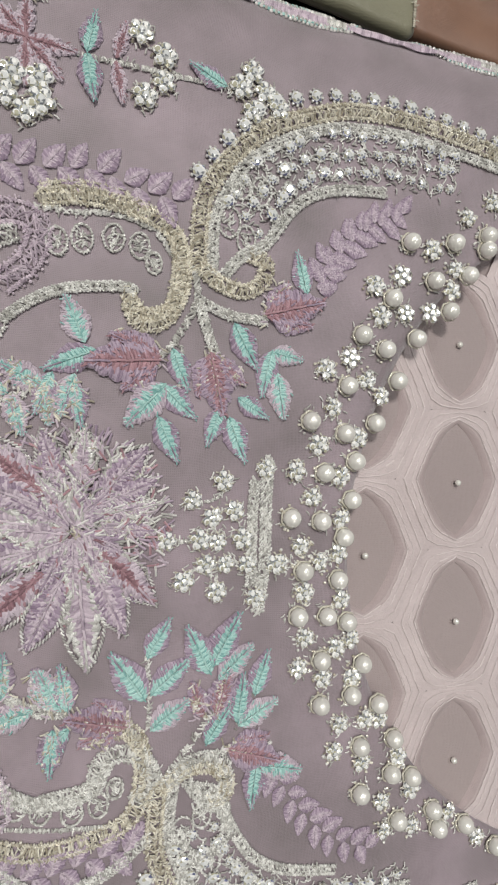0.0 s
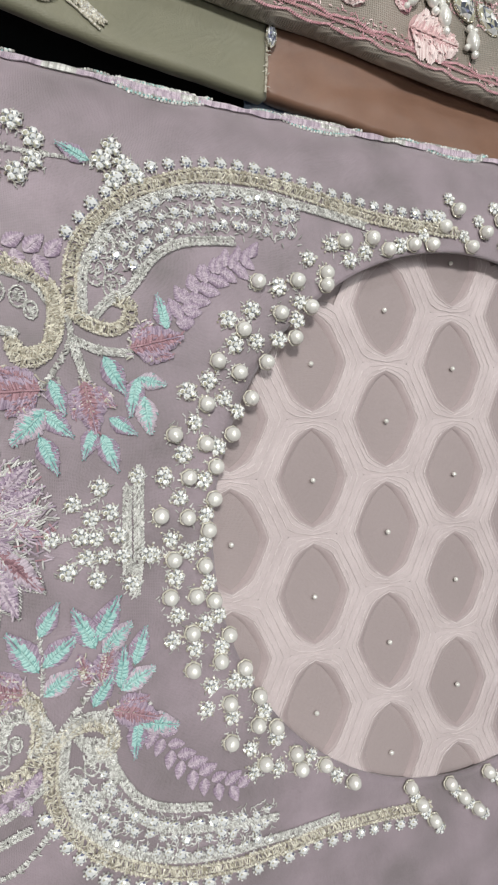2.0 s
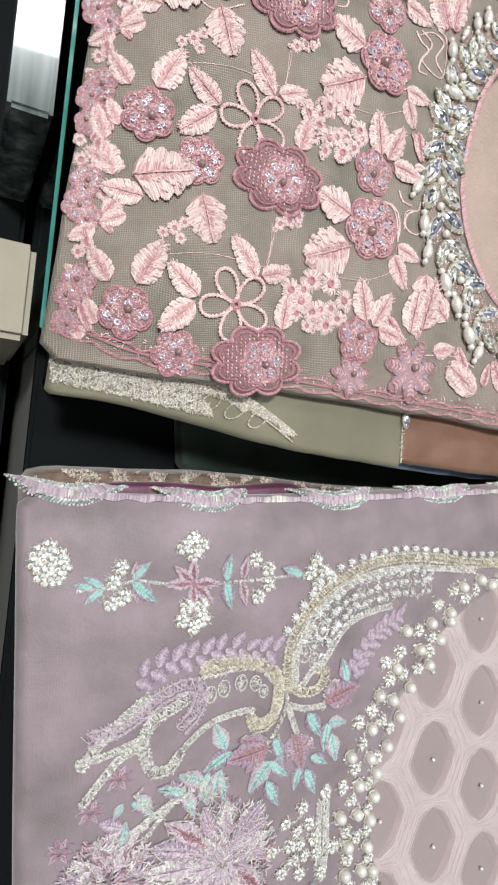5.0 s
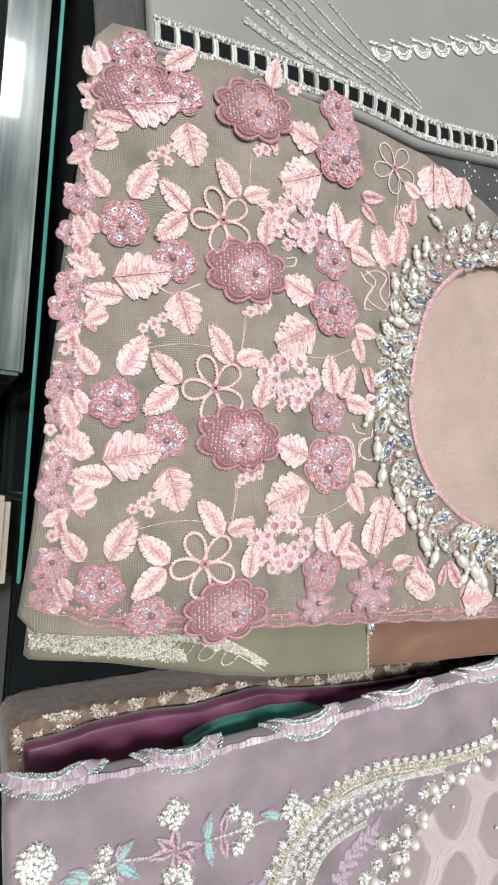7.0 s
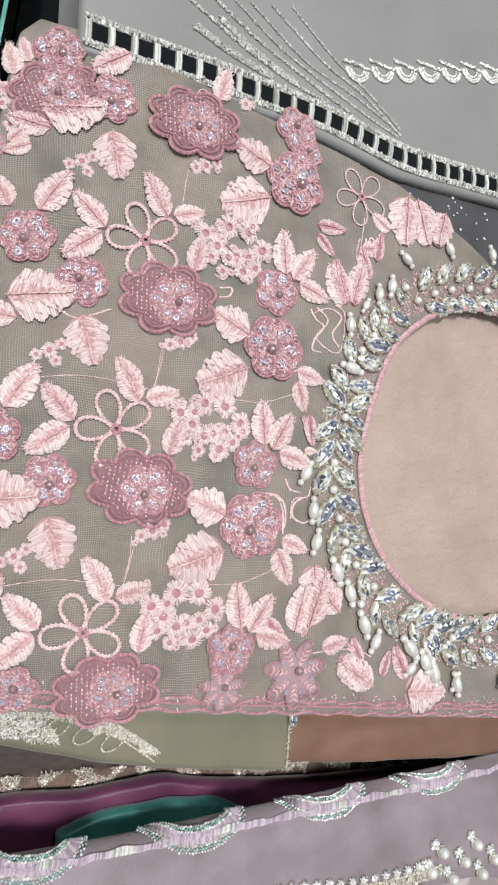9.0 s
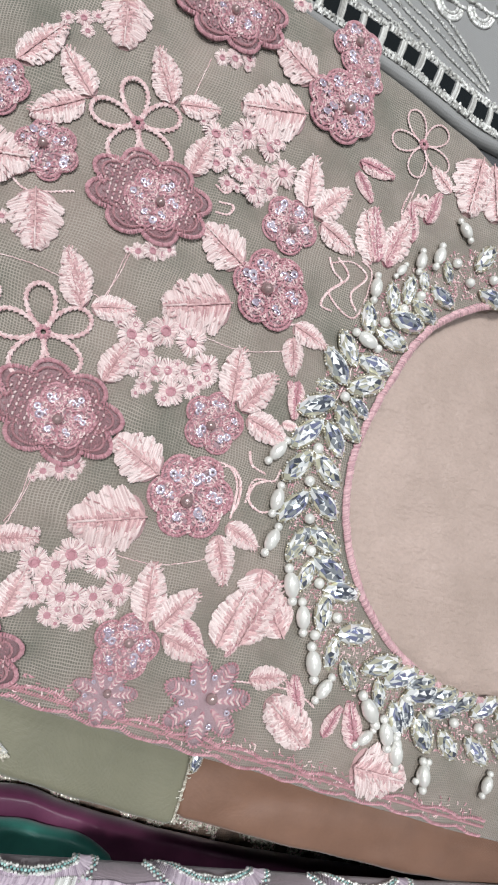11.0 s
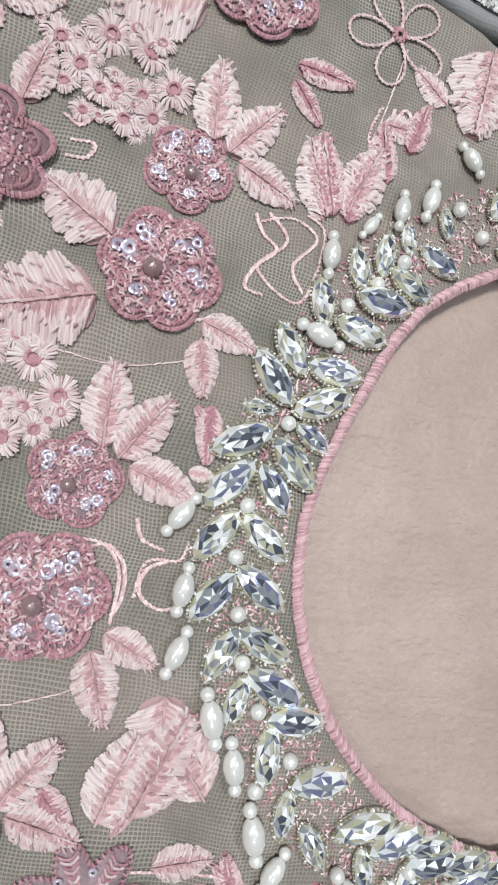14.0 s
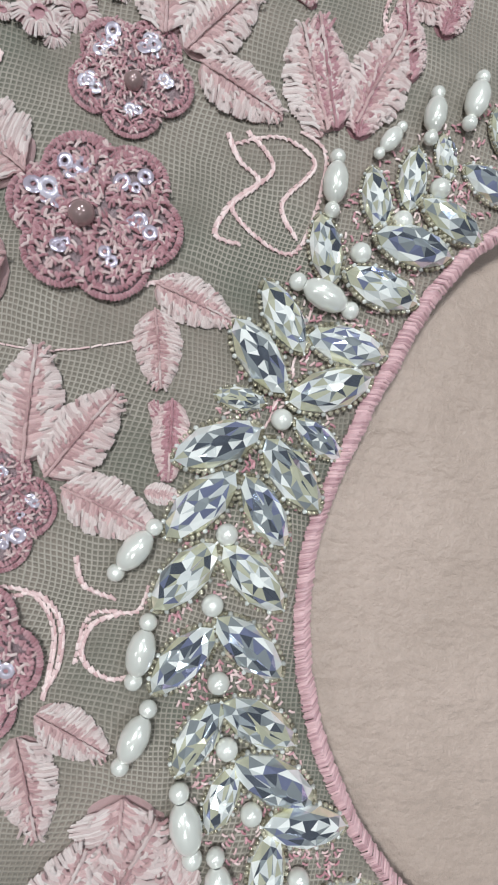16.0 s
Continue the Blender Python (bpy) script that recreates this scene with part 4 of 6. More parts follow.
VINES = [
    ([(129.8, 359.2), (135.6, 353.4), (129.6, 344.5), (142.3, 339.5), (145.0, 357.5), (138.5, 361.9)], 0.5),
    ([(97.4, 270.9), (108.3, 272.4), (114.2, 266.3), (114.6, 253.9)], 0.5),
    ([(118.6, 261.4), (119.8, 270.1), (127.1, 271.6), (128.5, 276.7)], 0.5),
    ([(57.9, 334.5), (56.0, 322.6), (53.4, 313.0)], 0.3),
    ([(47.6, 254.3), (47.0, 243.4), (44.0, 234.9)], 0.3),
    ([(64.6, 408.4), (63.3, 398.2), (62.2, 388.1)], 0.3),
    ([(8.5, 313.8), (28.0, 316.0), (52.9, 313.0)], 0.3),
    ([(127.7, 201.8), (151.9, 202.1), (164.8, 197.2)], 0.5),
    ([(157.0, 415.9), (154.0, 395.3), (151.0, 383.5)], 0.4),
    ([(85.2, 312.6), (104.2, 312.6), (124.2, 320.2)], 0.3),
    ([(16.2, 340.7), (22.6, 338.5), (35.4, 343.9)], 0.5),
    ([(126.4, 357.9), (129.4, 353.3), (133.5, 350.5), (129.1, 345.0), (127.6, 339.1), (133.2, 338.6)], 0.6),
    ([(128.1, 356.4), (135.8, 359.6), (143.0, 356.3), (138.3, 347.8), (142.3, 342.0)], 0.5),
    ([(115.3, 279.2), (117.5, 274.7), (123.4, 273.2)], 0.6),
    ([(124.5, 270.9), (120.1, 268.3), (119.5, 262.8), (124.4, 259.8), (128.5, 261.0)], 0.6),
    ([(104.8, 270.1), (110.2, 272.2), (114.9, 268.1), (116.0, 261.0), (114.3, 256.0)], 0.6),
    ([(153.8, 380.3), (150.7, 388.1), (153.3, 398.1)], 0.5),
    ([(115.8, 326.3), (121.1, 328.9), (126.1, 327.2)], 0.6),
    ([(156.5, 397.8), (156.2, 391.6), (159.5, 398.9), (163.6, 394.4)], 0.6),
    ([(80.9, 369.8), (84.4, 368.0), (81.9, 363.8), (77.9, 365.5)], 0.6),
    ([(80.8, 359.9), (86.1, 360.8), (84.9, 356.9), (79.6, 356.0)], 0.6),
]
SIDE_LEAVES = [(-11.5, 302.4, 15.8, 122), (-1.6, 301.6, 21.3, 58), (-17.8, 269.8, 13.9, 150), (-7.3, 258.1, 17.5, 169), (-13.8, 250.7, 11.5, -160), (-9.7, 344.1, 15.0, 106), (-15.9, 286.0, 11.7, 112), (-20.9, 280.0, 15.0, 106), (-16.7, 323.8, 12.1, -153), (-22.3, 304.1, 7.8, 144), (-14.1, 328.9, 12.1, 42)]
SIDE_BROAD_LEAVES = [(-11.4, 266.4, 25.9, 6)]
SIDE_FLOWERS = [(-5.4, 290.8, 11.4), (-26.1, 296.8, 6.2), (-23.0, 331.9, 6.8), (-28.7, 261.2, 5.7)]
SIDE_BLOSSOMS = [(4.8, 246.8, 3.2), (8.9, 249.5, 2.5), (0.1, 244.7, 2.5), (7.2, 242.8, 2.5), (-21.8, 258.5, 3.3), (-17.3, 253.4, 2.9), (-18.7, 275.1, 3.4), (-22.5, 270.5, 2.9), (-16.6, 270.2, 2.9), (-21.5, 350.2, 3.4), (-17.0, 345.8, 3.0), (-23.0, 313.7, 2.9), (-30.2, 280.2, 2.8)]
EDGE_FLOWERS = [(-22.5, 302.0, 7.5), (-27.0, 287.0, 6.0), (-28.0, 264.0, 7.0), (-19.5, 327.0, 6.0)]
EDGE_LEAVES = [(-22.0, 294.0, 12.0, -70), (-24.5, 273.0, 11.0, 80), (-24.0, 252.0, 11.0, -60), (-19.0, 312.0, 12.0, 100), (-28.0, 246.0, 10.0, 110), (-26.0, 279.0, 9.0, 60)]
NECK_PEARLS = [(115.6, 70.2), (131.0, 71.8), (142.8, 75.3), (162.0, 89.8), (150.0, 87.5), (169.3, 86.3), (180.8, 89.3), (142.8, 71.0), (124.5, 59.7), (136.7, 62.7), (130.3, 51.2), (110.2, 53.1), (100.7, 41.9), (108.6, 38.2), (119.1, 42.1), (96.5, 26.9), (113.0, 29.2), (85.0, 16.6), (96.1, 13.3), (105.9, 16.5), (99.8, 5.3), (90.0, 1.9), (99.2, -5.9), (80.1, -10.8), (89.6, -11.9), (97.2, -16.8), (84.6, -26.1), (95.7, -29.1), (83.2, -38.9), (92.5, -39.5), (99.0, -41.6), (91.0, -52.3), (104.6, -54.6), (101.3, -63.6), (91.1, -65.3), (110.5, -67.3), (115.8, -78.3), (104.5, -79.2), (115.1, -88.8), (122.2, -90.7), (104.6, -93.2), (130.0, -102.1), (117.6, -103.3), (132.0, -108.2), (142.1, -109.0), (154.4, -118.4)]
NECK_STONES = [(104.6, 56.3), (113.6, 60.2), (107.1, 47.7), (115.3, 49.3), (97.5, 35.0), (89.8, 31.2), (103.1, 28.9), (92.3, 20.6), (107.9, 24.4), (100.6, 12.0), (88.2, 9.9), (95.5, 0.9), (81.4, 2.4), (86.9, -5.1), (96.3, -11.2), (83.6, -19.0), (89.9, -23.8), (77.6, -23.5), (95.9, -21.6), (85.3, -32.3), (97.1, -35.1), (86.1, -45.6), (100.8, -47.2), (96.1, -49.4), (84.0, -54.1), (92.0, -57.8), (101.7, -58.2), (97.9, -72.1), (106.4, -71.7), (96.0, -79.9), (111.3, -72.4), (117.8, -84.3), (105.4, -84.3), (122.2, -94.8), (112.1, -96.9), (136.3, -104.3), (123.1, -106.3), (113.1, -106.0), (147.6, -114.5), (144.7, 85.9), (152.7, 80.9), (135.7, 80.0), (123.7, 69.1), (132.4, 64.2), (131.3, 57.4), (124.0, 50.2), (159.1, 84.6), (175.3, 88.6)]
PYRAMID_STONES = [(60.0, -0.3), (51.6, -5.3), (57.1, -9.9), (63.4, -8.5), (54.1, -16.1), (58.8, -16.7), (65.9, -16.2), (55.7, -22.6), (61.2, -22.9), (67.4, -23.2), (49.7, -26.8), (59.0, -30.3), (45.0, -16.2), (72.2, 3.0), (76.0, -23.6), (70.3, -32.6)]
PYRAMID_BARS = [
    ([(73.0, 5.4), (72.7, -7.9), (72.6, -23.4), (71.2, -36.5)], 3.2),
    ([(69.2, -0.1), (68.8, -12.4), (68.8, -29.4)], 2.6),
    ([(50.1, -6.0), (57.8, -5.3), (62.4, -0.0)], 0.8),
    ([(43.5, -16.5), (53.3, -16.5)], 1.2),
    ([(50.4, -25.3), (58.1, -22.7), (59.0, -29.6)], 0.8),
]
TEAL_LEAVES_UPPER = [(23.4, 34.1, 12.7, 114), (26.2, 32.6, 13.6, -157), (21.1, 26.4, 11.3, -108), (15.8, 26.6, 11.1, -111), (45.3, 34.2, 11.6, -68), (43.8, 25.0, 15.2, -133), (42.7, 24.5, 12.4, -42), (41.9, 16.4, 12.8, -66), (61.7, 42.0, 13.9, -60), (72.9, 35.5, 12.9, -102), (72.6, 35.2, 10.1, -11), (74.7, 29.4, 13.0, -80), (58.9, 19.4, 11.0, -110), (61.0, 17.0, 13.1, -68), (63.3, 22.2, 10.4, -31), (82.9, 51.7, 11.8, 108)]
TEAL_LEAVES_LOWER = [(40.6, -57.9, 16.1, 125), (40.7, -46.9, 11.9, 60), (41.7, -56.6, 14.2, 40), (41.9, -66.0, 12.7, 35), (58.0, -52.6, 15.2, 117), (58.3, -50.5, 15.8, 62), (60.2, -54.3, 13.3, 42), (70.8, -60.1, 12.9, 72), (66.0, -67.2, 13.7, 84), (66.1, -67.8, 13.3, 27), (57.1, -72.0, 12.4, 57), (72.0, -79.1, 12.5, -97), (72.8, -80.1, 13.6, -14), (19.5, -58.1, 12.7, 118), (21.4, -62.5, 10.5, -132)]
TEAL_LEAVES_SIDE = [(5.8, 20.8, 12.4, 158), (6.2, 20.7, 10.6, -73), (13.8, 23.0, 12.1, 154), (13.4, 23.1, 10.1, -79), (20.7, 24.4, 11.5, -79), (-13.7, 25.2, 10.9, -59), (5.4, -53.5, 11.1, 88), (16.6, -57.3, 11.1, 112), (21.2, -58.5, 12.3, 101), (3.1, -51.5, 11.9, -172), (12.9, -57.0, 12.6, -164), (17.5, -62.4, 12.2, -93), (-15.7, -50.3, 8.4, 42)]
PLUM_LEAVES = [(42.2, 30.8, 19.3, -176), (42.2, 31.5, 14.1, 158), (41.3, 30.0, 11.6, -141), (55.5, 33.9, 17.3, -77), (55.8, 33.2, 11.9, -107), (56.3, 31.7, 10.9, -33), (70.2, 45.0, 18.6, 15), (71.4, 46.2, 10.0, 53), (72.3, 44.4, 12.6, -7), (35.9, -64.1, 16.3, 167), (35.9, -63.4, 11.0, 140), (35.2, -64.3, 12.0, -164), (59.6, -63.9, 12.9, 72), (56.0, -64.2, 10.4, 107), (63.4, -74.0, 16.4, -18), (64.6, -73.9, 11.2, 12)]
FLOWER_OUTER = [(25.9, -6.8, 17.5, 23), (28.0, -9.2, 14.9, 12), (27.8, -12.4, 13.8, -3), (28.7, -17.9, 19.6, -47), (27.0, -4.8, 18.3, 47), (22.8, -3.1, 16.1, 86), (18.6, -2.5, 15.5, 109), (14.4, -3.0, 21.3, 141), (12.3, -5.8, 21.9, 158), (11.1, -10.7, 22.6, 171), (11.9, -17.1, 22.4, -167), (14.7, -22.8, 22.4, -140), (18.9, -24.6, 19.0, -115), (23.1, -24.4, 23.5, -84), (26.4, -21.8, 19.5, -65)]
FLOWER_INNER = [(21.5, -11.4, 11.9, 23), (21.5, -11.4, 12.9, 46), (21.5, -11.4, 12.6, 88), (20.4, -11.2, 14.9, 122), (20.4, -12.3, 16.4, 149), (20.3, -13.3, 19.4, 174), (20.3, -14.4, 17.0, -157), (20.9, -14.5, 15.3, -119), (21.3, -14.5, 16.0, -88), (22.4, -14.3, 15.0, -57), (23.1, -13.1, 12.5, -27)]
MAUVE_SPRIGS = [
    ([(-14.8, 69.6), (-3.4, 74.4), (10.3, 75.3), (24.7, 76.3), (37.5, 73.1), (46.4, 71.9)], 6.4),
    ([(85.8, 54.0), (89.4, 62.2), (96.8, 70.1), (108.2, 76.8), (113.1, 78.3)], 5.0),
    ([(77.6, -82.6), (85.1, -94.1), (95.7, -104.4), (109.6, -110.9)], 5.5),
    ([(86.7, 52.9), (90.1, 59.7), (93.7, 65.0), (100.9, 71.7), (110.3, 75.4)], 5.2),
]
GOLD_BANDS = [
    ([(51.4, 55.5), (51.8, 68.7), (53.7, 76.4), (58.9, 84.5), (68.7, 93.9), (80.7, 99.8), (95.1, 104.4), (108.4, 105.3), (122.3, 104.8), (139.1, 102.1), (159.2, 98.3), (178.3, 96.9), (202.7, 96.7)], 4.6),
    ([(51.2, 56.8), (57.5, 52.2), (64.7, 50.7), (69.9, 54.3), (70.3, 59.0), (66.2, 60.4)], 4.2),
    ([(12.0, 68.2), (22.3, 70.1), (35.1, 68.4), (45.0, 63.3), (46.9, 53.5), (44.2, 42.8), (37.4, 40.0), (34.3, 44.5)], 4.6),
    ([(12.1, 69.6), (21.4, 71.7), (29.6, 70.9), (38.6, 67.8)], 4.4),
    ([(33.6, 47.6), (35.9, 42.7), (41.7, 42.5), (46.1, 45.9), (47.8, 52.0), (47.0, 59.3), (44.3, 64.2)], 4.0),
]
SILVER_BANDS = [
    ([(55.5, 54.2), (55.6, 67.5), (58.8, 76.2), (65.4, 85.5), (77.2, 93.7), (91.4, 98.8), (108.3, 100.4), (122.3, 99.5), (141.2, 97.2), (159.2, 94.3)], 2.6),
    ([(58.7, 54.4), (63.6, 59.9), (70.2, 63.9), (75.4, 71.3), (81.5, 77.6), (91.3, 81.6), (106.3, 83.2)], 2.6),
    ([(-8.8, 33.2), (-11.7, 44.2), (-8.4, 52.3), (-0.3, 55.9), (6.7, 59.2)], 4.5),
    ([(-8.8, 31.8), (-1.2, 32.0), (3.3, 37.2)], 4.2),
    ([(3.9, 38.2), (11.1, 43.8), (19.4, 47.4), (32.2, 48.8), (35.5, 47.6)], 2.2),
    ([(28.2, -78.6), (29.5, -72.7), (36.5, -71.4), (42.1, -75.9), (41.7, -81.6), (38.2, -84.2)], 4.4),
    ([(46.9, -81.4), (52.9, -76.4), (60.6, -76.6), (63.1, -82.3), (60.8, -88.0), (54.6, -88.6)], 4.2),
    ([(14.9, -80.0), (25.5, -78.8), (29.6, -76.0)], 2.4),
    ([(-12.9, -73.7), (-11.6, -65.0), (-4.7, -59.8), (-0.6, -64.4)], 4.6),
    ([(-1.0, -65.9), (6.6, -76.3), (16.8, -81.4), (27.6, -80.2), (30.0, -75.4)], 2.4),
]
STEMS = [
    ([(50.5, 55.3), (51.4, 46.4), (44.8, 34.6), (39.7, 30.6)], 2.0),
    ([(52.2, 46.4), (54.6, 39.1), (56.7, 34.0)], 2.2),
    ([(52.2, 47.2), (60.0, 44.1), (70.6, 43.2)], 2.2),
    ([(47.8, 34.1), (48.0, 25.2), (43.5, 23.5)], 1.4),
    ([(35.7, -64.1), (40.8, -71.3), (45.4, -80.1)], 2.0),
    ([(61.9, -60.1), (52.8, -71.7), (45.0, -80.7)], 2.0),
    ([(75.2, -75.0), (62.2, -74.3), (48.4, -80.6)], 2.0),
    ([(-13.7, 3.2), (-5.8, 12.0), (4.2, 18.9), (20.7, 24.4)], 2.0),
    ([(-14.0, -30.4), (-0.3, -46.6), (11.4, -56.7), (20.8, -59.0)], 2.2),
    ([(41.5, -65.6), (41.7, -56.9), (40.7, -46.6)], 1.3),
    ([(66.1, -68.3), (70.0, -60.3)], 1.2),
    ([(11.5, 66.0), (20.1, 65.9), (29.7, 66.6), (39.8, 63.6), (45.9, 56.2)], 1.5),
]
LOWER_ROWS = [
    ([(1.0, -73.0), (12.0, -81.0), (26.0, -80.0), (32.0, -73.0)], 2.4),
    ([(-0.0, -84.0), (8.0, -86.0), (18.0, -88.0), (34.0, -90.0)], 1.2),
    ([(-0.0, -91.0), (15.0, -103.0), (31.0, -102.0), (43.0, -94.0)], 2.4),
    ([(-1.0, -104.0), (15.0, -113.0), (37.0, -108.0)], 2.2),
    ([(20.0, -121.0), (33.0, -120.0), (44.0, -110.0)], 2.0),
    ([(54.0, -83.0), (62.0, -87.0), (63.0, -99.0), (55.0, -103.0), (50.0, -95.0)], 2.6),
    ([(50.0, -108.0), (61.0, -120.0), (56.0, -127.0)], 2.4),
    ([(66.0, -106.0), (75.0, -115.0), (87.0, -120.0), (108.0, -123.0), (122.0, -124.0)], 2.2),
]
EXTRA_LEAVES = [(-16.4, 22.9, 8.5, -32), (-19.5, 23.4, 5.6, -123), (-19.5, 14.0, 8.7, 156), (-18.5, 13.9, 9.3, -97), (-24.6, 6.7, 6.7, 151), (-24.6, 6.7, 8.4, -70), (-29.6, -5.6, 9.4, 127), (-30.7, -18.8, 6.2, -141), (-27.8, -21.6, 11.8, -66), (-37.3, -12.0, 5.6, -133)]
ROSETTES = [(-21.0, 33.0, 5.0), (-31.7, 23.1, 4.9), (-42.7, 11.1, 4.8), (-17.7, -11.6, 5.5)]
EXTRA_BANDS = [
    ([(-35.9, 40.3), (-27.2, 49.3), (-17.2, 57.4), (-9.0, 62.9)], 4.0),
    ([(-36.3, -3.1), (-23.6, 5.5), (-11.3, 13.1), (3.7, 19.9)], 2.2),
    ([(-36.3, -7.1), (-23.8, -18.5), (-9.5, -34.0)], 2.2),
    ([(-35.1, 26.1), (-30.2, 31.4), (-21.3, 40.3), (-13.2, 43.4)], 3.0),
    ([(-36.2, 107.0), (-26.7, 106.9), (-14.8, 108.2), (-2.0, 105.6)], 1.4),
    ([(20.8, 103.6), (36.3, 103.4), (51.3, 103.2), (63.2, 103.0)], 1.4),
]
SATIN_BANDS = [([(-33, 51), (-23, 52), (-13, 56.5), (-4, 61.5), (6, 64), (12, 61), (10, 53), (4, 47)], 6.4)]
LEFT_SPRAYS = [([(-33, -20), (-27, -30), (-21, -40), (-17, -50)], 6.5), ([(-42, -26), (-39, -40), (-35, -54)], 6.5), ([(-30, 12), (-22, 8), (-14, 14)], 5.5)]
BEAD_RINGS = [(16.2, 58.4, 3.3), (22.2, 59.8, 3.4), (29.8, 60.8, 3.4), (36.3, 59.5, 3.2), (40.0, 55.5, 2.6), (59.6, 68.5, 4.0), (64.5, 64.5, 3.4), (68.3, 77.5, 3.7), (62.6, 78.1, 3.4)]
SEQUIN_ROWS = [
    ([(50.9, 80.1), (55.4, 86.0), (58.9, 90.2), (63.4, 94.5), (68.8, 100.9), (79.0, 104.8), (90.5, 107.7), (103.6, 109.1), (116.3, 109.1), (131.6, 107.3), (147.9, 104.0), (163.9, 102.4), (182.1, 101.5), (198.8, 102.2)], 1.0),
]
STONE_FIELD = [
    ([(63.6, 70.0), (72.0, 83.0), (86.0, 90.1), (100.6, 93.2), (116.2, 93.6), (132.6, 92.1)], 1.0),
]
BORDER_TEAL = [(-16.3, 108.9, 7.2, 41), (-16.3, 108.2, 9.7, -43), (-30.8, 107.6, 5.7, 166), (22.3, 104.3, 8.2, 79), (22.3, 104.3, 8.9, -80), (57.9, 103.1, 8.3, 158), (-27.0, 107.5, 6.6, 149), (-27.0, 106.9, 6.6, -144)]
BORDER_STONES = [(8.4, 122.5), (4.5, 119.3), (12.1, 119.4), (8.4, 116.1), (3.7, 90.8), (12.0, 90.5), (8.3, 87.5), (5.5, 96.1), (11.6, 95.9), (-20.2, 113.9), (-23.2, 108.9), (-19.7, 102.8), (-24.2, 100.9), (35.2, 111.9), (41.3, 107.4), (41.3, 100.7), (36.5, 96.3), (65.0, 108.4), (61.8, 103.8), (68.5, 103.7), (65.3, 97.9), (72.6, 100.1)]
BORDER_PETALS = [(8.3, 104.7, 10.4, 90), (8.3, 104.7, 10.2, -90), (8.3, 104.7, 11.0, 175), (8.3, 104.7, 11.0, -5), (8.3, 104.7, 10.1, 135), (8.3, 104.7, 11.0, -45), (29.3, 104.2, 9.1, 75), (29.3, 103.6, 9.5, -80), (-15.3, 108.2, 6.7, 86), (-14.9, 107.8, 7.1, -86)]
BORDER_END = [(-46.1, 117.9), (-49.5, 121.8), (-42.3, 120.1), (-48.6, 114.4), (-43.5, 112.7), (-46.0, 123.1), (-46.1, 112.7), (-50.5, 118.6), (-41.3, 116.3)]
# along the edge and across the fold, millimetres
SCALLOPS = [
    [(-56, 16), (-54, 10), (-46, 6), (-35, 4.5), (-24, 10), (-17, 16)],
    [(-3, 17), (3, 10), (10, 5), (22, 4), (31, 9), (34, 17)],
    [(59, 17), (66, 10), (75, 4), (88, 4), (98, 9), (100, 17)],
    [(121, 17), (128, 10), (138, 5), (150, 5), (160, 10), (163, 17)],
    [(184, 17), (191, 10), (201, 5), (213, 5), (223, 10), (226, 17)],
]


def inside_pink(x, y, margin):
    """Whether a motif at x, y (millimetres) lies on the lace, off its edges and neck."""
    x, y = x / 1000, y / 1000
    far = 0.4560 - 0.135 * max(0.0, x - 0.05) - 1.1 * max(0.0, x - 0.15) ** 2 * 4
    neck = math.hypot(x - PINK_NECK.x, y - PINK_NECK.y)
    return pink_left(y) + margin < x and pink_bottom(x) + margin < y < far - margin and neck > 0.118


LEAF = leaf_mesh("leaf", MID_PINK_THREAD, WHITE_PINK_THREAD, 0.60, 12, 0.07, 0.45)
ROSE_LEAF = leaf_mesh("leaf", ROSE_THREAD, PALE_PINK_THREAD, 0.46, 13, 0.05, 0.5)
BROAD_LEAF = leaf_mesh("broad_leaf", MID_PINK_THREAD, WHITE_PINK_THREAD, 0.86, 17, 0.11, 0.36, lobes=5)
FLOWERS = [flower_mesh("flower"), flower_mesh("flower", 6, 0.2, 660, 16), flower_mesh("flower", 5, 0.26, 540, 18)]
BIG_FLOWER = big_flower_mesh("big_flower")
LOOP_FLOWER = loop_flower_mesh("loop_flower")
WIRE_FLOWER = loop_flower_mesh("loop_flower", 0.05)
BLOSSOM = blossom_mesh("blossom")
STAR_FLOWER = star_flower_mesh("star_flower")
DARK_PEARL = pearl_mesh("pearl", ROSE_PEARL)
SEQUIN_DISC = Stitches(SEQUIN)
SEQUIN_DISC.disc(0, 0, 0.1, 1.0, 0, 0.3)
SEQUIN_MESH = SEQUIN_DISC.mesh("sequin")


def flower_at(z_of, x, y, r, k, size=1.0):
    f = shared("flower", FLOWERS[k % 3], seat(z_of, x, y, random.uniform(0, 72), r * size), pink_garment)
    a = random.uniform(0, math.tau)
    shared("pearl", DARK_PEARL, Matrix.Translation((0.16 * math.cos(a), 0.16 * math.sin(a), 0.08)) @ Matrix.Scale(0.15, 4), f)
    for _ in range(random.randint(1, 3)):
        a, q = random.uniform(0, math.tau), random.uniform(0.3, 0.7)
        shared("sequin", SEQUIN_MESH, Matrix.Translation((q * math.cos(a), q * math.sin(a), 0.14)) @ pose(0, 0, 0, jig(14), jig(14), 0) @ Matrix.Scale(0.13, 4), f)
    return f


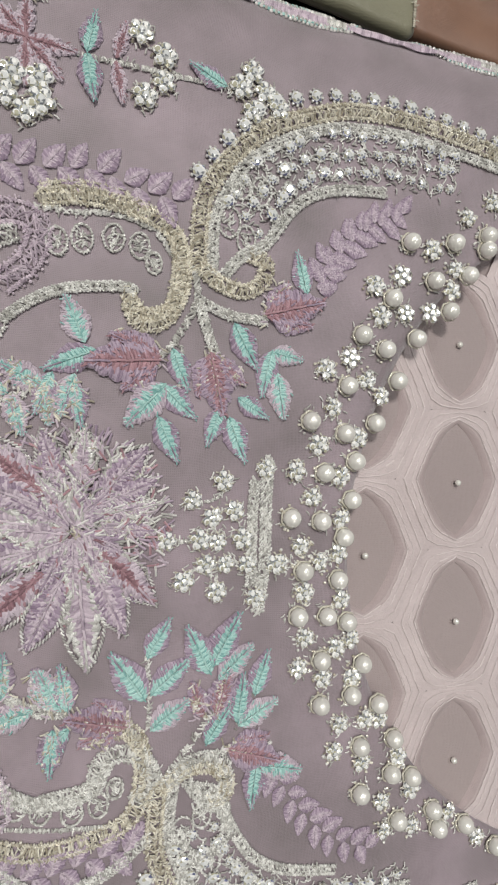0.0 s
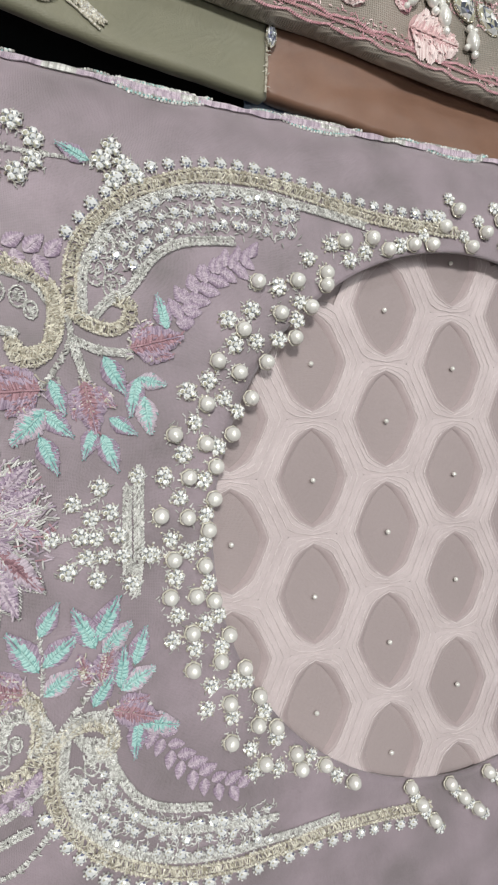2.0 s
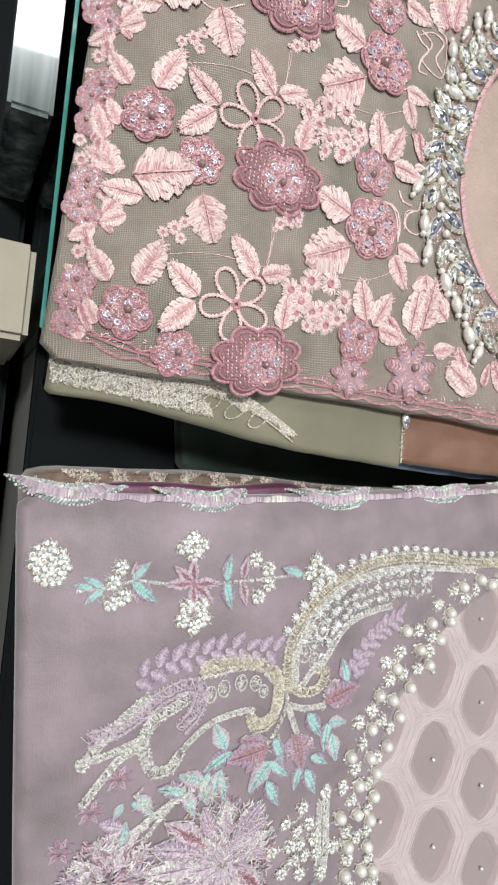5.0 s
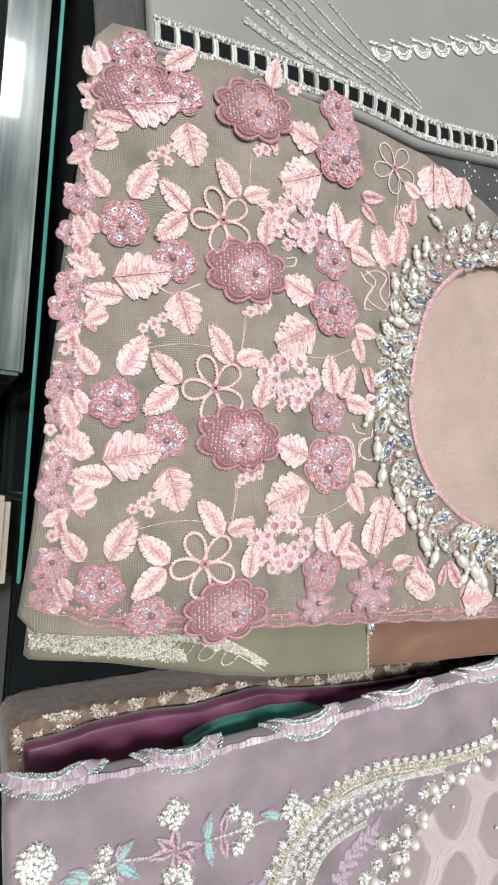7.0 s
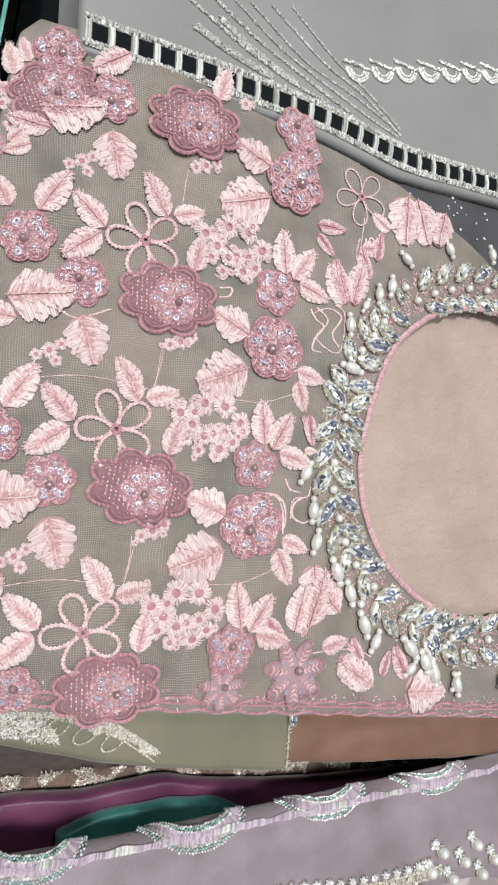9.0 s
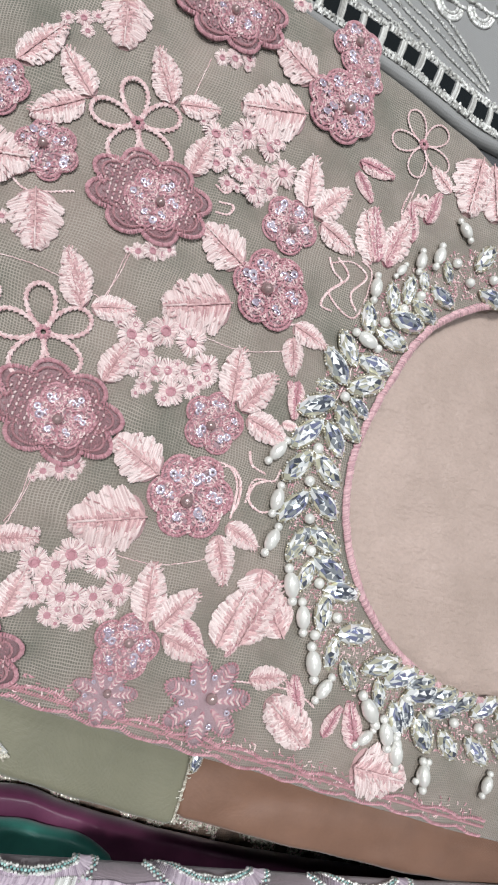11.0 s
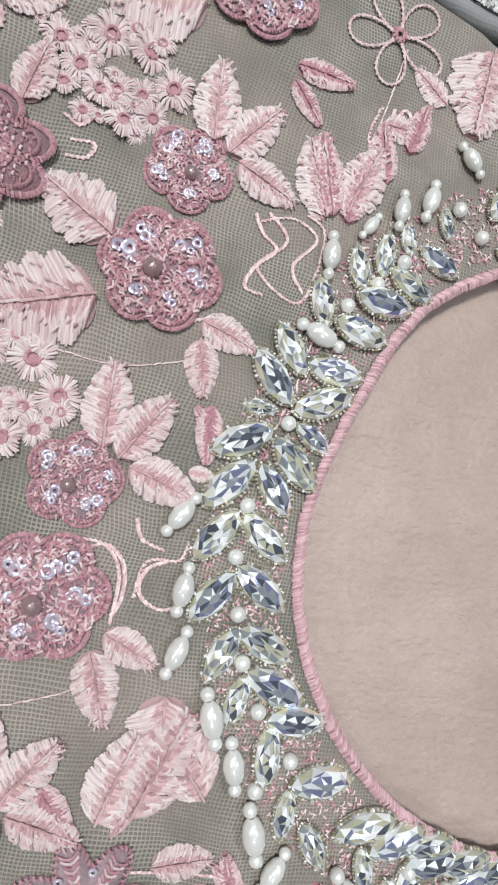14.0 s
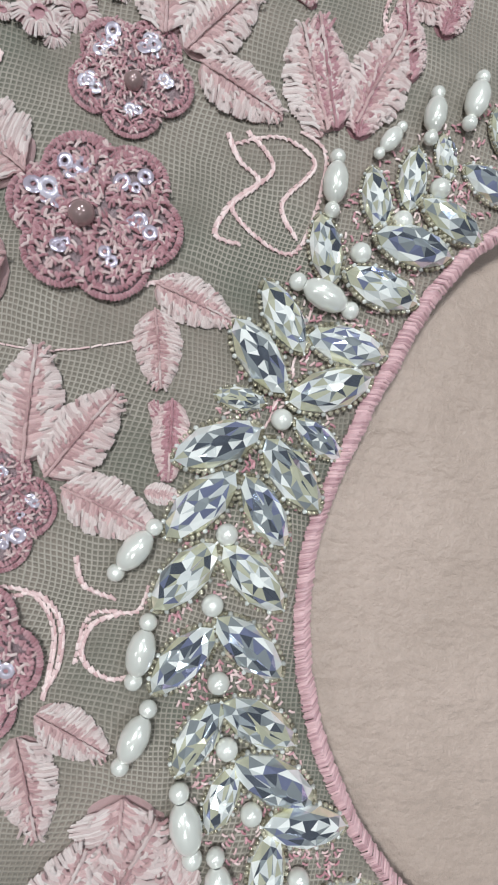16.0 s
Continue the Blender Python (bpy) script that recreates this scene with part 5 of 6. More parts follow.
for row in range(-2, 3):
    ox, oy = P_SHIFT[0] * row, P_SHIFT[1] * row
    for x, y, length, turn in UNIT_BROAD_LEAVES:
        if inside_pink(x + ox, y + oy, 0.004):
            shared("broad_leaf", BROAD_LEAF, seat(pink_z, x + ox, y + oy, turn + jig(4), length, 0.0006), pink_garment)
    for x, y, length, turn in UNIT_LEAVES:
        if inside_pink(x + ox, y + oy, 0.003):
            shared("leaf", LEAF, seat(pink_z, x + ox, y + oy, turn + jig(4), length * 1.05, 0.0006), pink_garment)
    for x, y, r in UNIT_BLOSSOMS:
        if inside_pink(x + ox, y + oy, 0.003):
            shared("blossom", BLOSSOM, seat(pink_z, x + ox, y + oy, random.uniform(0, 360), r * 1.28) @ pose(0, 0, 0, jig(14), jig(14), 0), pink_garment)
            a = random.uniform(0, math.tau)
            shared("blossom", BLOSSOM, seat(pink_z, x + ox + 3.6 * math.cos(a), y + oy + 3.6 * math.sin(a), math.degrees(a), r * random.uniform(0.6, 0.85), 0.0005) @ pose(0, 0, 0, jig(20), jig(20), 0), pink_garment)
    for k, (x, y, r) in enumerate(UNIT_FLOWERS):
        if inside_pink(x + ox, y + oy, 0.003):
            flower_at(pink_z, x + ox, y + oy, r, k)
    for x, y, r in UNIT_LOOP_FLOWERS:
        if inside_pink(x + ox, y + oy, 0.004):
            shared("loop_flower", LOOP_FLOWER, seat(pink_z, x + ox, y + oy, 20 + jig(4), r), pink_garment)
    for x, y, r in UNIT_BIG_FLOWERS:
        if inside_pink(x + ox, y + oy, 0.004):
            shared("big_flower", BIG_FLOWER, seat(pink_z, x + ox, y + oy, jig(8), r * 1.16), pink_garment)
            flower_at(lambda u, v: pink_z(u, v) + 0.0014, x + ox + 1.8, y + oy - 0.7, r * 0.64, 1)
    for x, y, length, turn in SIDE_BROAD_LEAVES:
        if inside_pink(x + ox, y + oy, 0.0):
            shared("broad_leaf", BROAD_LEAF, seat(pink_z, x + ox, y + oy, turn, length), pink_garment)
    for x, y, length, turn in SIDE_LEAVES:
        if inside_pink(x + ox, y + oy, -0.001):
            shared("leaf", LEAF, seat(pink_z, x + ox, y + oy, turn, length), pink_garment)
    for k, (x, y, r) in enumerate(SIDE_FLOWERS):
        if inside_pink(x + ox, y + oy, 0.0):
            flower_at(pink_z, x + ox, y + oy, r, k + row)
    for x, y, r in SIDE_BLOSSOMS:
        if inside_pink(x + ox, y + oy, 0.0):
            shared("blossom", BLOSSOM, seat(pink_z, x + ox, y + oy, random.uniform(0, 360), r), pink_garment)
for row in range(-1, 2):
    ox, oy = P_SHIFT[0] * row, P_SHIFT[1] * row
    for k, (x, y, r) in enumerate(EDGE_FLOWERS):
        if inside_pink(x + ox, y + oy, -0.001):
            flower_at(pink_z, x + ox, y + oy, r, k + row)
    for x, y, length, turn in EDGE_LEAVES:
        if inside_pink(x + ox, y + oy, -0.001):
            shared("leaf", ROSE_LEAF, seat(pink_z, x + ox, y + oy, turn, length), pink_garment)
shared("big_flower", BIG_FLOWER, seat(pink_z, 10, 430, 20, 17), pink_garment)
flower_at(lambda u, v: pink_z(u, v) + 0.0014, 12, 430, 10, 2)
flower_at(pink_z, 122, 431, 8.5, 0)
shared("loop_flower", WIRE_FLOWER, seat(pink_z, 68, 437, 50, 10), pink_garment)
for x, y, length, turn in NECK_LEAVES_UPPER + NECK_LEAVES_LOWER:
    shared("leaf", random.choice((ROSE_LEAF, LEAF)), seat(pink_z, x, y, turn, length * 1.05), pink_garment)
for x, y, length, turn in NECK_BROAD_LEAVES:
    shared("broad_leaf", BROAD_LEAF, seat(pink_z, x, y, turn, length), pink_garment)
for x, y, r in STAR_FLOWERS:
    f = shared("star_flower", STAR_FLOWER, seat(pink_z, x, y, 12, r * 1.1), pink_garment)
    shared("pearl", DARK_PEARL, Matrix.Translation((0.1, 0.1, 0.09)) @ Matrix.Scale(0.13, 4), f)
for x, y, r in WIRE_LOOP_FLOWERS:
    shared("loop_flower", WIRE_FLOWER, seat(pink_z, x, y, 30, r), pink_garment)
vines = Stitches(PALE_PINK_THREAD)
for points, width in VINES:
    for row in (-1, 0) if width < 0.45 else (0,):
        line = [(p.x + 0.001 * P_SHIFT[0] * row, p.y + 0.001 * P_SHIFT[1] * row) for p, d in resample(points, 0.0012 if width > 0.4 else 0.002)]
        for p, q in zip(line, line[1:]):
            if p[1] < pink_bottom(p[0]) + 0.003:
                continue
            z = pink_z(*p) + 0.0004
            vines.stitch(p, (q[0] + jig(0.0002), q[1] + jig(0.0002)), width / 1000 * 1.1, 0.0003, 0, z)
            if width > 0.4:
                vines.stitch((p[0] + 0.0004, p[1] + 0.0003), (q[0] + 0.0004, q[1] - 0.0003), width / 1000 * 0.9, 0.0003, 0, z)
tagged(shared("vine_stitching", vines.mesh("vine_stitching"), Matrix(), pink_garment), kind="stuff")
# corded hem of the lace, with small scallops and a few loose ends
fringe = Stitches(PALE_PINK_THREAD, ROSE_THREAD, DUSTY_THREAD)
hem = [(-41 + 3.0 * k, 1000 * pink_bottom((-41 + 3.0 * k) / 1000) + 1.2) for k in range(98)]
for k, (p, d) in enumerate(resample(hem, 0.0009)):
    n = Vector((-d.y, d.x))
    wave = 0.0016 * abs(math.sin(k * 0.16)) + 0.0004 * noise.noise((k * 0.2, 1, 2))
    for off, mat in ((-wave, 1), (0.0022, 2), (0.0030 + wave, 1)):
        c = p + n * off
        fringe.stitch(c - n * 0.0006, c + n * 0.0006 + d * 0.0009, 0.0006, 0.0005, mat, pink_z(c.x, c.y) + 0.0008 + jig(0.0001))
for k in range(420):
    x = random.uniform(-0.035, 0.25)
    y = pink_bottom(x) + random.uniform(0.001, 0.009)
    a = random.uniform(0, math.tau)
    fringe.stitch((x, y), (x + 0.0015 * math.cos(a), y + 0.0015 * math.sin(a)), 0.00045, 0.0004, k % 3, pink_z(x, y) + 0.0006)
tagged(shared("hem_stitching", fringe.mesh("hem_stitching"), Matrix(), pink_garment), kind="stuff")

# corded neck edge
cord = Stitches(CORD)
for i in range(1500):
    a = math.tau * (i + jig(0.4)) / 1500
    r = neck_radius(a) + 0.0005 * noise.noise((a * 9, 0.0, 4.0))
    d = Vector((math.cos(a), math.sin(a)))
    lean = 0.016 + 0.008 * noise.noise((a * 14, 2.0, 1.0))
    p, q = PINK_NECK + d * (r - 0.0014 + jig(0.0002)), PINK_NECK + Vector((math.cos(a + lean), math.sin(a + lean))) * (r + 0.0016 + jig(0.0002))
    cord.stitch(p, q, 0.00055, 0.0016 + jig(0.0003), 0, pink_z(p.x, p.y) + 0.0012 + jig(0.00015))
tagged(shared("neck_cord", cord.mesh("neck_cord"), Matrix(), pink_garment), "rose satin cord round the neck")

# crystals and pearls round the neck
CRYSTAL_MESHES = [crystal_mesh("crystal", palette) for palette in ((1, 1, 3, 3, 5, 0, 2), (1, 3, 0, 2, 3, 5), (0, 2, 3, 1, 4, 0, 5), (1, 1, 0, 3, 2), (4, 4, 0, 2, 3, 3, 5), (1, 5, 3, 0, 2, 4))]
SETTING = setting_mesh("setting")
DROP_PEARL = drop_pearl_mesh("drop_pearl")
PEARL_MESH = pearl_mesh("pearl", PEARL)


def crystal_at(x, y, length, turn):
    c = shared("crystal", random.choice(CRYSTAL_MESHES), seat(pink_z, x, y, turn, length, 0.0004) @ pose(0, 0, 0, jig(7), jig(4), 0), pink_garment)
    shared("setting", SETTING, Matrix(), c)


for x, y, length, turn in CRYSTALS_UPPER + CRYSTALS_LOWER:
    crystal_at(x, y, length, turn)
for x, y, length, turn in DROP_PEARLS:
    shared("drop_pearl", DROP_PEARL, seat(pink_z, x, y, turn, length * 1.05, 0.0003), pink_garment)
for x, y in ROUND_PEARLS:
    shared("pearl", PEARL_MESH, seat(pink_z, x, y, 0, 2.0, 0.0003), pink_garment)
# the same wreath goes on round the far side of the neck
for i in range(9):
    for side, start in ((1, 2.06), (-1, -2.00)):
        a = start - side * i * 0.135
        for r, lean, size in ((0.0885, 35, 14.5), (0.097, -35, 14.5)):
            p = PINK_NECK + r * Vector((math.cos(a), math.sin(a)))
            crystal_at(p.x * 1000, p.y * 1000, size, math.degrees(a) + side * 90 + side * lean * -1 + 180)
        p = PINK_NECK + 0.0925 * Vector((math.cos(a + 0.05), math.sin(a + 0.05)))
        shared("pearl", PEARL_MESH, seat(pink_z, p.x * 1000, p.y * 1000, 0, 2.0, 0.0003), pink_garment)
        if i % 2 == 0:
            p = PINK_NECK + 0.108 * Vector((math.cos(a), math.sin(a)))
            shared("drop_pearl", DROP_PEARL, seat(pink_z, p.x * 1000, p.y * 1000, math.degrees(a) + 20 * side, 11.5, 0.0003), pink_garment)
wreath = Stitches(ROSE_THREAD, PALE_PINK_THREAD)
for k in range(3200):
    a = random.uniform(1.3, 4.95)
    r = neck_radius(a) + random.uniform(0.004, 0.024)
    p = PINK_NECK + r * Vector((math.cos(a), math.sin(a)))
    b = random.uniform(0, math.tau)
    wreath.stitch(p, (p.x + 0.0012 * math.cos(b), p.y + 0.0012 * math.sin(b)), 0.00042, 0.0004, k % 2, pink_z(p.x, p.y) + 0.0004)
tagged(shared("wreath_stitching", wreath.mesh("wreath_stitching"), Matrix(), pink_garment), kind="stuff")

# ---- the lavender garment's embroidery ----
def flip(x, y, turn=0.0):
    """A place and a turn mirrored in the slightly slanting axis of the embroidery."""
    a = math.atan(-0.05)
    nx, ny = -math.sin(a), math.cos(a)
    d = (x - 51) * nx + (y + 13) * ny
    return x - 2 * d * nx, y - 2 * d * ny, 2 * math.degrees(a) - turn


def mirrored(curves):
    return [([flip(x, y)[:2] for x, y in points], width) for points, width in curves]


def mirrored_leaves(leaves):
    return [(*flip(x, y, turn)[:2], length, flip(x, y, turn)[2]) for x, y, length, turn in leaves]


TEAL_LEAF = [leaf_mesh("teal_leaf", TEAL_THREAD, MAUVE_THREAD, 0.54, 13, 0.05, 0.66, 1.0, MAUVE_THREAD), leaf_mesh("teal_leaf", TEAL_THREAD, LILAC_THREAD, 0.58, 13, 0.05, 0.58, 1.0, MAUVE_THREAD)]
PLUM_LEAF = leaf_mesh("plum_leaf", PLUM_THREAD, MAUVE_THREAD, 0.62, 15, 0.08, 0.55, 1.0, MAUVE_THREAD)
MAUVE_LEAF = leaf_mesh("mauve_leaf", LILAC_THREAD, MAUVE_THREAD, 0.66, 9, 0.06, 0.5, 1.0, MAUVE_THREAD)
PETALS = [leaf_mesh("petal", LILAC_THREAD, MAUVE_THREAD, 0.44, 12, 0.1, 0.5, 1.0, MAUVE_THREAD), leaf_mesh("petal", PLUM_THREAD, LILAC_THREAD, 0.40, 12, 0.1, 0.45, 1.0, MAUVE_THREAD), leaf_mesh("petal", LILAC_THREAD, SILVER_WIRE, 0.40, 11, 0.1, 0.7, 1.0, MAUVE_THREAD)]
STONE_FLOWER = stone_flower_mesh("stone_flower")
CUP = cup_mesh("wire_cup")

for x, y, length, turn in TEAL_LEAVES_UPPER + TEAL_LEAVES_LOWER + TEAL_LEAVES_SIDE:
    shared("teal_leaf", random.choice(TEAL_LEAF), seat(lav_z, x, y, turn, length * 1.05), lavender_garment)
for x, y, length, turn in PLUM_LEAVES:
    shared("plum_leaf", PLUM_LEAF, seat(lav_z, x, y, turn, length * 1.05), lavender_garment)
for points, size in MAUVE_SPRIGS + mirrored(MAUVE_SPRIGS[:1]):
    stem = resample(points, size * 0.00050)
    for k, (p, d) in enumerate(stem):
        turn = math.degrees(math.atan2(d.y, d.x)) + (52 if k % 2 else -52) + jig(8)
        shared("mauve_leaf", MAUVE_LEAF, seat(lav_z, p.x * 1000, p.y * 1000, turn, 1.3 * size * (1 + jig(0.12))), lavender_garment)
for points, size in LEFT_SPRAYS:
    for k, (p, d) in enumerate(resample(points, size * 0.0007)):
        turn = math.degrees(math.atan2(d.y, d.x)) + (48 if k % 2 else -48) + jig(8)
        shared("spray_leaf", (TEAL_LEAF[1], PETALS[2], MAUVE_LEAF)[k % 3], seat(lav_z, p.x * 1000, p.y * 1000, turn, 1.5 * size * (1 + jig(0.12))), lavender_garment)
for k, (x, y, length, turn) in enumerate(FLOWER_OUTER):
    shared("petal", PETALS[(0, 2, 0, 1)[k % 4]], seat(lav_z, x, y, turn, length * 1.05), lavender_garment)
for k, (x, y, length, turn) in enumerate(FLOWER_INNER):
    shared("petal", PETALS[(2, 0, 2)[k % 3]], seat(lav_z, x, y, turn, length, 0.0010), lavender_garment)
fx, fy = FLOWER_INNER[0][:2]
# a second bloom, partly seen beyond the first
for k in range(13):
    a = 360 * k / 13
    shared("petal", PETALS[k % 3], seat(lav_z, fx - 47 + 4 * math.cos(radians(a)), fy + 6 + 4 * math.sin(radians(a)), a + jig(6), 14 + jig(2)), lavender_garment)

for k, (x, y, length, turn) in enumerate(EXTRA_LEAVES + mirrored_leaves(EXTRA_LEAVES[:6])):
    shared("teal_leaf", (TEAL_LEAF[0], TEAL_LEAF[1], MAUVE_LEAF)[k % 3], seat(lav_z, x, y, turn, length * 1.2), lavender_garment)
for x, y, r in ROSETTES + [(*flip(x, y)[:2], r) for x, y, r in ROSETTES[:3]]:
    for ring, m in ((1.0, 9), (0.6, 6)):
        for k in range(m):
            a = 360 * k / m + 20 * ring
            shared("petal", (PLUM_LEAF, PETALS[1])[k % 2], seat(lav_z, x + 0.15 * r * math.cos(radians(a)), y + 0.15 * r * math.sin(radians(a)), a, r * ring, 0.0002 if ring == 1.0 else 0.001), lavender_garment)
for x, y, length, turn in BORDER_TEAL:
    shared("teal_leaf", TEAL_LEAF[0], seat(lav_z, x, y, turn, length * 1.35), lavender_garment)
for x, y, length, turn in BORDER_PETALS:
    shared("petal", PETALS[1], seat(lav_z, x, y, turn, length * 1.15), lavender_garment)

for x, y in NECK_PEARLS:
    f = shared("pearl", PEARL_MESH, seat(lav_z, x, y, random.uniform(0, 360), 2.65, 0.0003), lavender_garment)
    shared("wire_cup", CUP, Matrix(), f)
for x, y in NECK_STONES + PYRAMID_STONES:
    shared("stone_flower", STONE_FLOWER, seat(lav_z, x, y, random.uniform(0, 72), 2.85 + jig(0.3), 0.0002) @ pose(0, 0, 0, jig(10), jig(10), 0), lavender_garment)
for x, y in BORDER_STONES + BORDER_END:
    shared("stone_flower", STONE_FLOWER, seat(lav_z, x, y, random.uniform(0, 72), 3.2 + jig(0.3), 0.0002), lavender_garment)
# pearls and stones go on round the neck
for i in range(34):
    a = (-1.98 if i % 2 else 1.72) + (1 if i % 2 else -1) * (i // 2) * 0.06
    r = 0.1105 + 0.007 * (i // 2 % 3)
    p = LAV_NECK + r * Vector((math.cos(a), math.sin(a)))
    if p.x > 0.176:
        f = shared("pearl", PEARL_MESH, seat(lav_z, p.x * 1000, p.y * 1000, 0, 2.65, 0.0003), lavender_garment)
        shared("wire_cup", CUP, Matrix(), f)
        p = LAV_NECK + (r + 0.004) * Vector((math.cos(a + 0.03), math.sin(a + 0.03)))
        shared("stone_flower", STONE_FLOWER, seat(lav_z, p.x * 1000, p.y * 1000, i * 20, 2.6), lavender_garment)

SEQUIN_ROUND = Stitches(*FACET_GLINTS[:5], SILVER_WIRE)
# reflections painted facet by facet on the rim stone
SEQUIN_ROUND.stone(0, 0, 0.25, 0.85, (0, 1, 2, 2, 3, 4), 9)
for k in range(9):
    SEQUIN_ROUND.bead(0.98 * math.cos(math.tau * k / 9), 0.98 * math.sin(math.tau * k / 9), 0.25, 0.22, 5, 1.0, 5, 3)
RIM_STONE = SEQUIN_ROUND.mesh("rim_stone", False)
for points, _ in SEQUIN_ROWS + mirrored(SEQUIN_ROWS):
    for p, d in resample(points, 0.0062):
        shared("rim_stone", RIM_STONE, seat(lav_z, p.x * 1000, p.y * 1000, random.uniform(0, 40), 2.1 + jig(0.25)), lavender_garment)
for points, _ in STONE_FIELD + mirrored(STONE_FIELD):
    for k, (p, d) in enumerate(resample(points, 0.0044)):
        n = Vector((-d.y, d.x))
        for off in (-0.0052, 0.0, 0.0050):
            q = p + n * (off + jig(0.0008)) + d * jig(0.001)
            shared("rim_stone", RIM_STONE, seat(lav_z, q.x * 1000, q.y * 1000, random.uniform(0, 40), 1.7 + jig(0.45)) @ pose(0, 0, 0, jig(22), jig(22), 0), lavender_garment)

crystal_drop = shared("crystal", CRYSTAL_MESHES[0], seat(under_pink, 129.5, 166.0, 86, 8.5, 0.0012), olive)
shared("setting", SETTING, Matrix(), crystal_drop)
GOLD_BANDS_ALL = GOLD_BANDS + mirrored(GOLD_BANDS[:3])
SILVER_BANDS_ALL = SILVER_BANDS + LOWER_ROWS + [([(-37, 43), (-29, 43), (-19, 45), (-11, 47)], 2.4)] + EXTRA_BANDS + mirrored(SILVER_BANDS[:2] + EXTRA_BANDS[:1] + EXTRA_BANDS[3:4])
bloom = Stitches(LILAC_THREAD, MAUVE_THREAD, SILVER_WIRE, PLUM_THREAD)
for cx, cy, size in ((fx, fy, 0.0235), (fx - 47, fy + 6, 0.017)):
    for k in range(800):
        a, r = random.uniform(0, math.tau), size * math.sqrt(random.random())
        u, v = cx / 1000 + r * math.cos(a), cy / 1000 + r * math.sin(a)
        a += jig(1.3)
        bloom.stitch((u, v), (u + 0.0032 * math.cos(a), v + 0.0032 * math.sin(a)), 0.0006, 0.0005, random.choice((0, 0, 1, 2, 2, 3)), lav_z(u, v) + 0.0004 + 0.0016 * (1 - r / size) + random.uniform(0, 0.0006))
for x, y, length, turn in FLOWER_OUTER + FLOWER_INNER[::2]:
    c, t = math.cos(radians(turn)), math.sin(radians(turn))
    for side in (-1, 1):
        line = [(x + length * (u * c - side * v * t), y + length * (u * t + side * v * c)) for u, v in ((0.05, 0.02), (0.3, 0.17), (0.55, 0.22), (0.8, 0.15), (1.03, 0.0))]
        for p, d in resample(line, 0.0010):
            n = Vector((-d.y, d.x)) * 0.0004
            bloom.stitch(p - n, p + n + d * 0.0011, 0.00045, 0.0004, 2, lav_z(p.x, p.y) + 0.0012)
# wire scribble between the stones of the arch and the pearls of the neck
for points, _ in STONE_FIELD + mirrored(STONE_FIELD):
    for p, d in resample(points, 0.00016):
        n = Vector((-d.y, d.x))
        q = p + n * jig(0.0085) + d * jig(0.002)
        a = random.uniform(0, math.tau)
        bloom.stitch(q, (q.x + 0.0019 * math.cos(a), q.y + 0.0019 * math.sin(a)), 0.00042, 0.0005, 2, lav_z(q.x, q.y) + 0.0005)
for x, y in NECK_PEARLS + NECK_STONES + PYRAMID_STONES + BORDER_STONES:
    for _ in range(14):
        a, r = random.uniform(0, math.tau), random.uniform(1.8, 3.8)
        u, v = (x + r * math.cos(a)) / 1000, (y + r * math.sin(a)) / 1000
        if math.hypot(u - LAV_NECK.x, v - LAV_NECK.y) > 0.1095:
            b = random.uniform(0, math.tau)
            bloom.stitch((u, v), (u + 0.0016 * math.cos(b), v + 0.0016 * math.sin(b)), 0.0004, 0.0004, 2, lav_z(u, v) + 0.0005)
for cx, cy, size in BEAD_RINGS + [(*flip(x, y)[:2], r) for x, y, r in BEAD_RINGS]:
    for k in range(26):
        a = math.tau * k / 26
        u, v = (cx + 0.75 * size * math.cos(a)) / 1000, (cy + size * math.sin(a)) / 1000
        bloom.bead(u, v, lav_z(u, v) + 0.0005, 0.00042, 2, 1.0, 5, 3)
        b = random.uniform(0, math.tau)
        q = random.random() * 0.7
        bloom.stitch(((cx + 0.75 * q * size * math.cos(a)) / 1000, (cy + q * size * math.sin(a)) / 1000), ((cx + 0.75 * q * size * math.cos(a)) / 1000 + 0.0014 * math.cos(b), (cy + q * size * math.sin(a)) / 1000 + 0.0014 * math.sin(b)), 0.0004, 0.0004, 2, lav_z(u, v) + 0.0005)
        b = a + random.uniform(1.2, 2.0)
        bloom.stitch((u, v), (u + 0.0011 * math.cos(b), v + 0.0011 * math.sin(b)), 0.0004, 0.0004, 2, lav_z(u, v) + 0.0007)
tagged(shared("bloom_stitching", bloom.mesh("bloom_stitching", False), Matrix(), lavender_garment), kind="stuff")
tagged(shared("gold_wirework", band(lav_z, GOLD_BANDS_ALL, GOLD_WIRE, 0.00050).mesh("gold_wirework", False), Matrix(), lavender_garment), "pale gold couched wire scrolls")
tagged(shared("silver_wirework", band(lav_z, SILVER_BANDS_ALL, SILVER_WIRE, 0.00055).mesh("silver_wirework", False), Matrix(), lavender_garment), "silver couched wire scrolls")
tagged(shared("satin_scroll", band(lav_z, SATIN_BANDS + mirrored(SATIN_BANDS), LILAC_THREAD, 0.00045, 0.35, 0.22).mesh("satin_scroll", False), Matrix(), lavender_garment), "lilac satin stitch scrolls")
tagged(shared("stem_wirework", band(lav_z, STEMS, SILVER_WIRE, 0.00060, 0.6).mesh("stem_wirework", False), Matrix(), lavender_garment), "silver wire stems")
tagged(shared("bar_wirework", band(lav_z, PYRAMID_BARS, SILVER_WIRE, 0.00060, 0.7).mesh("bar_wirework", False), Matrix(), lavender_garment), "silver beaded bars")


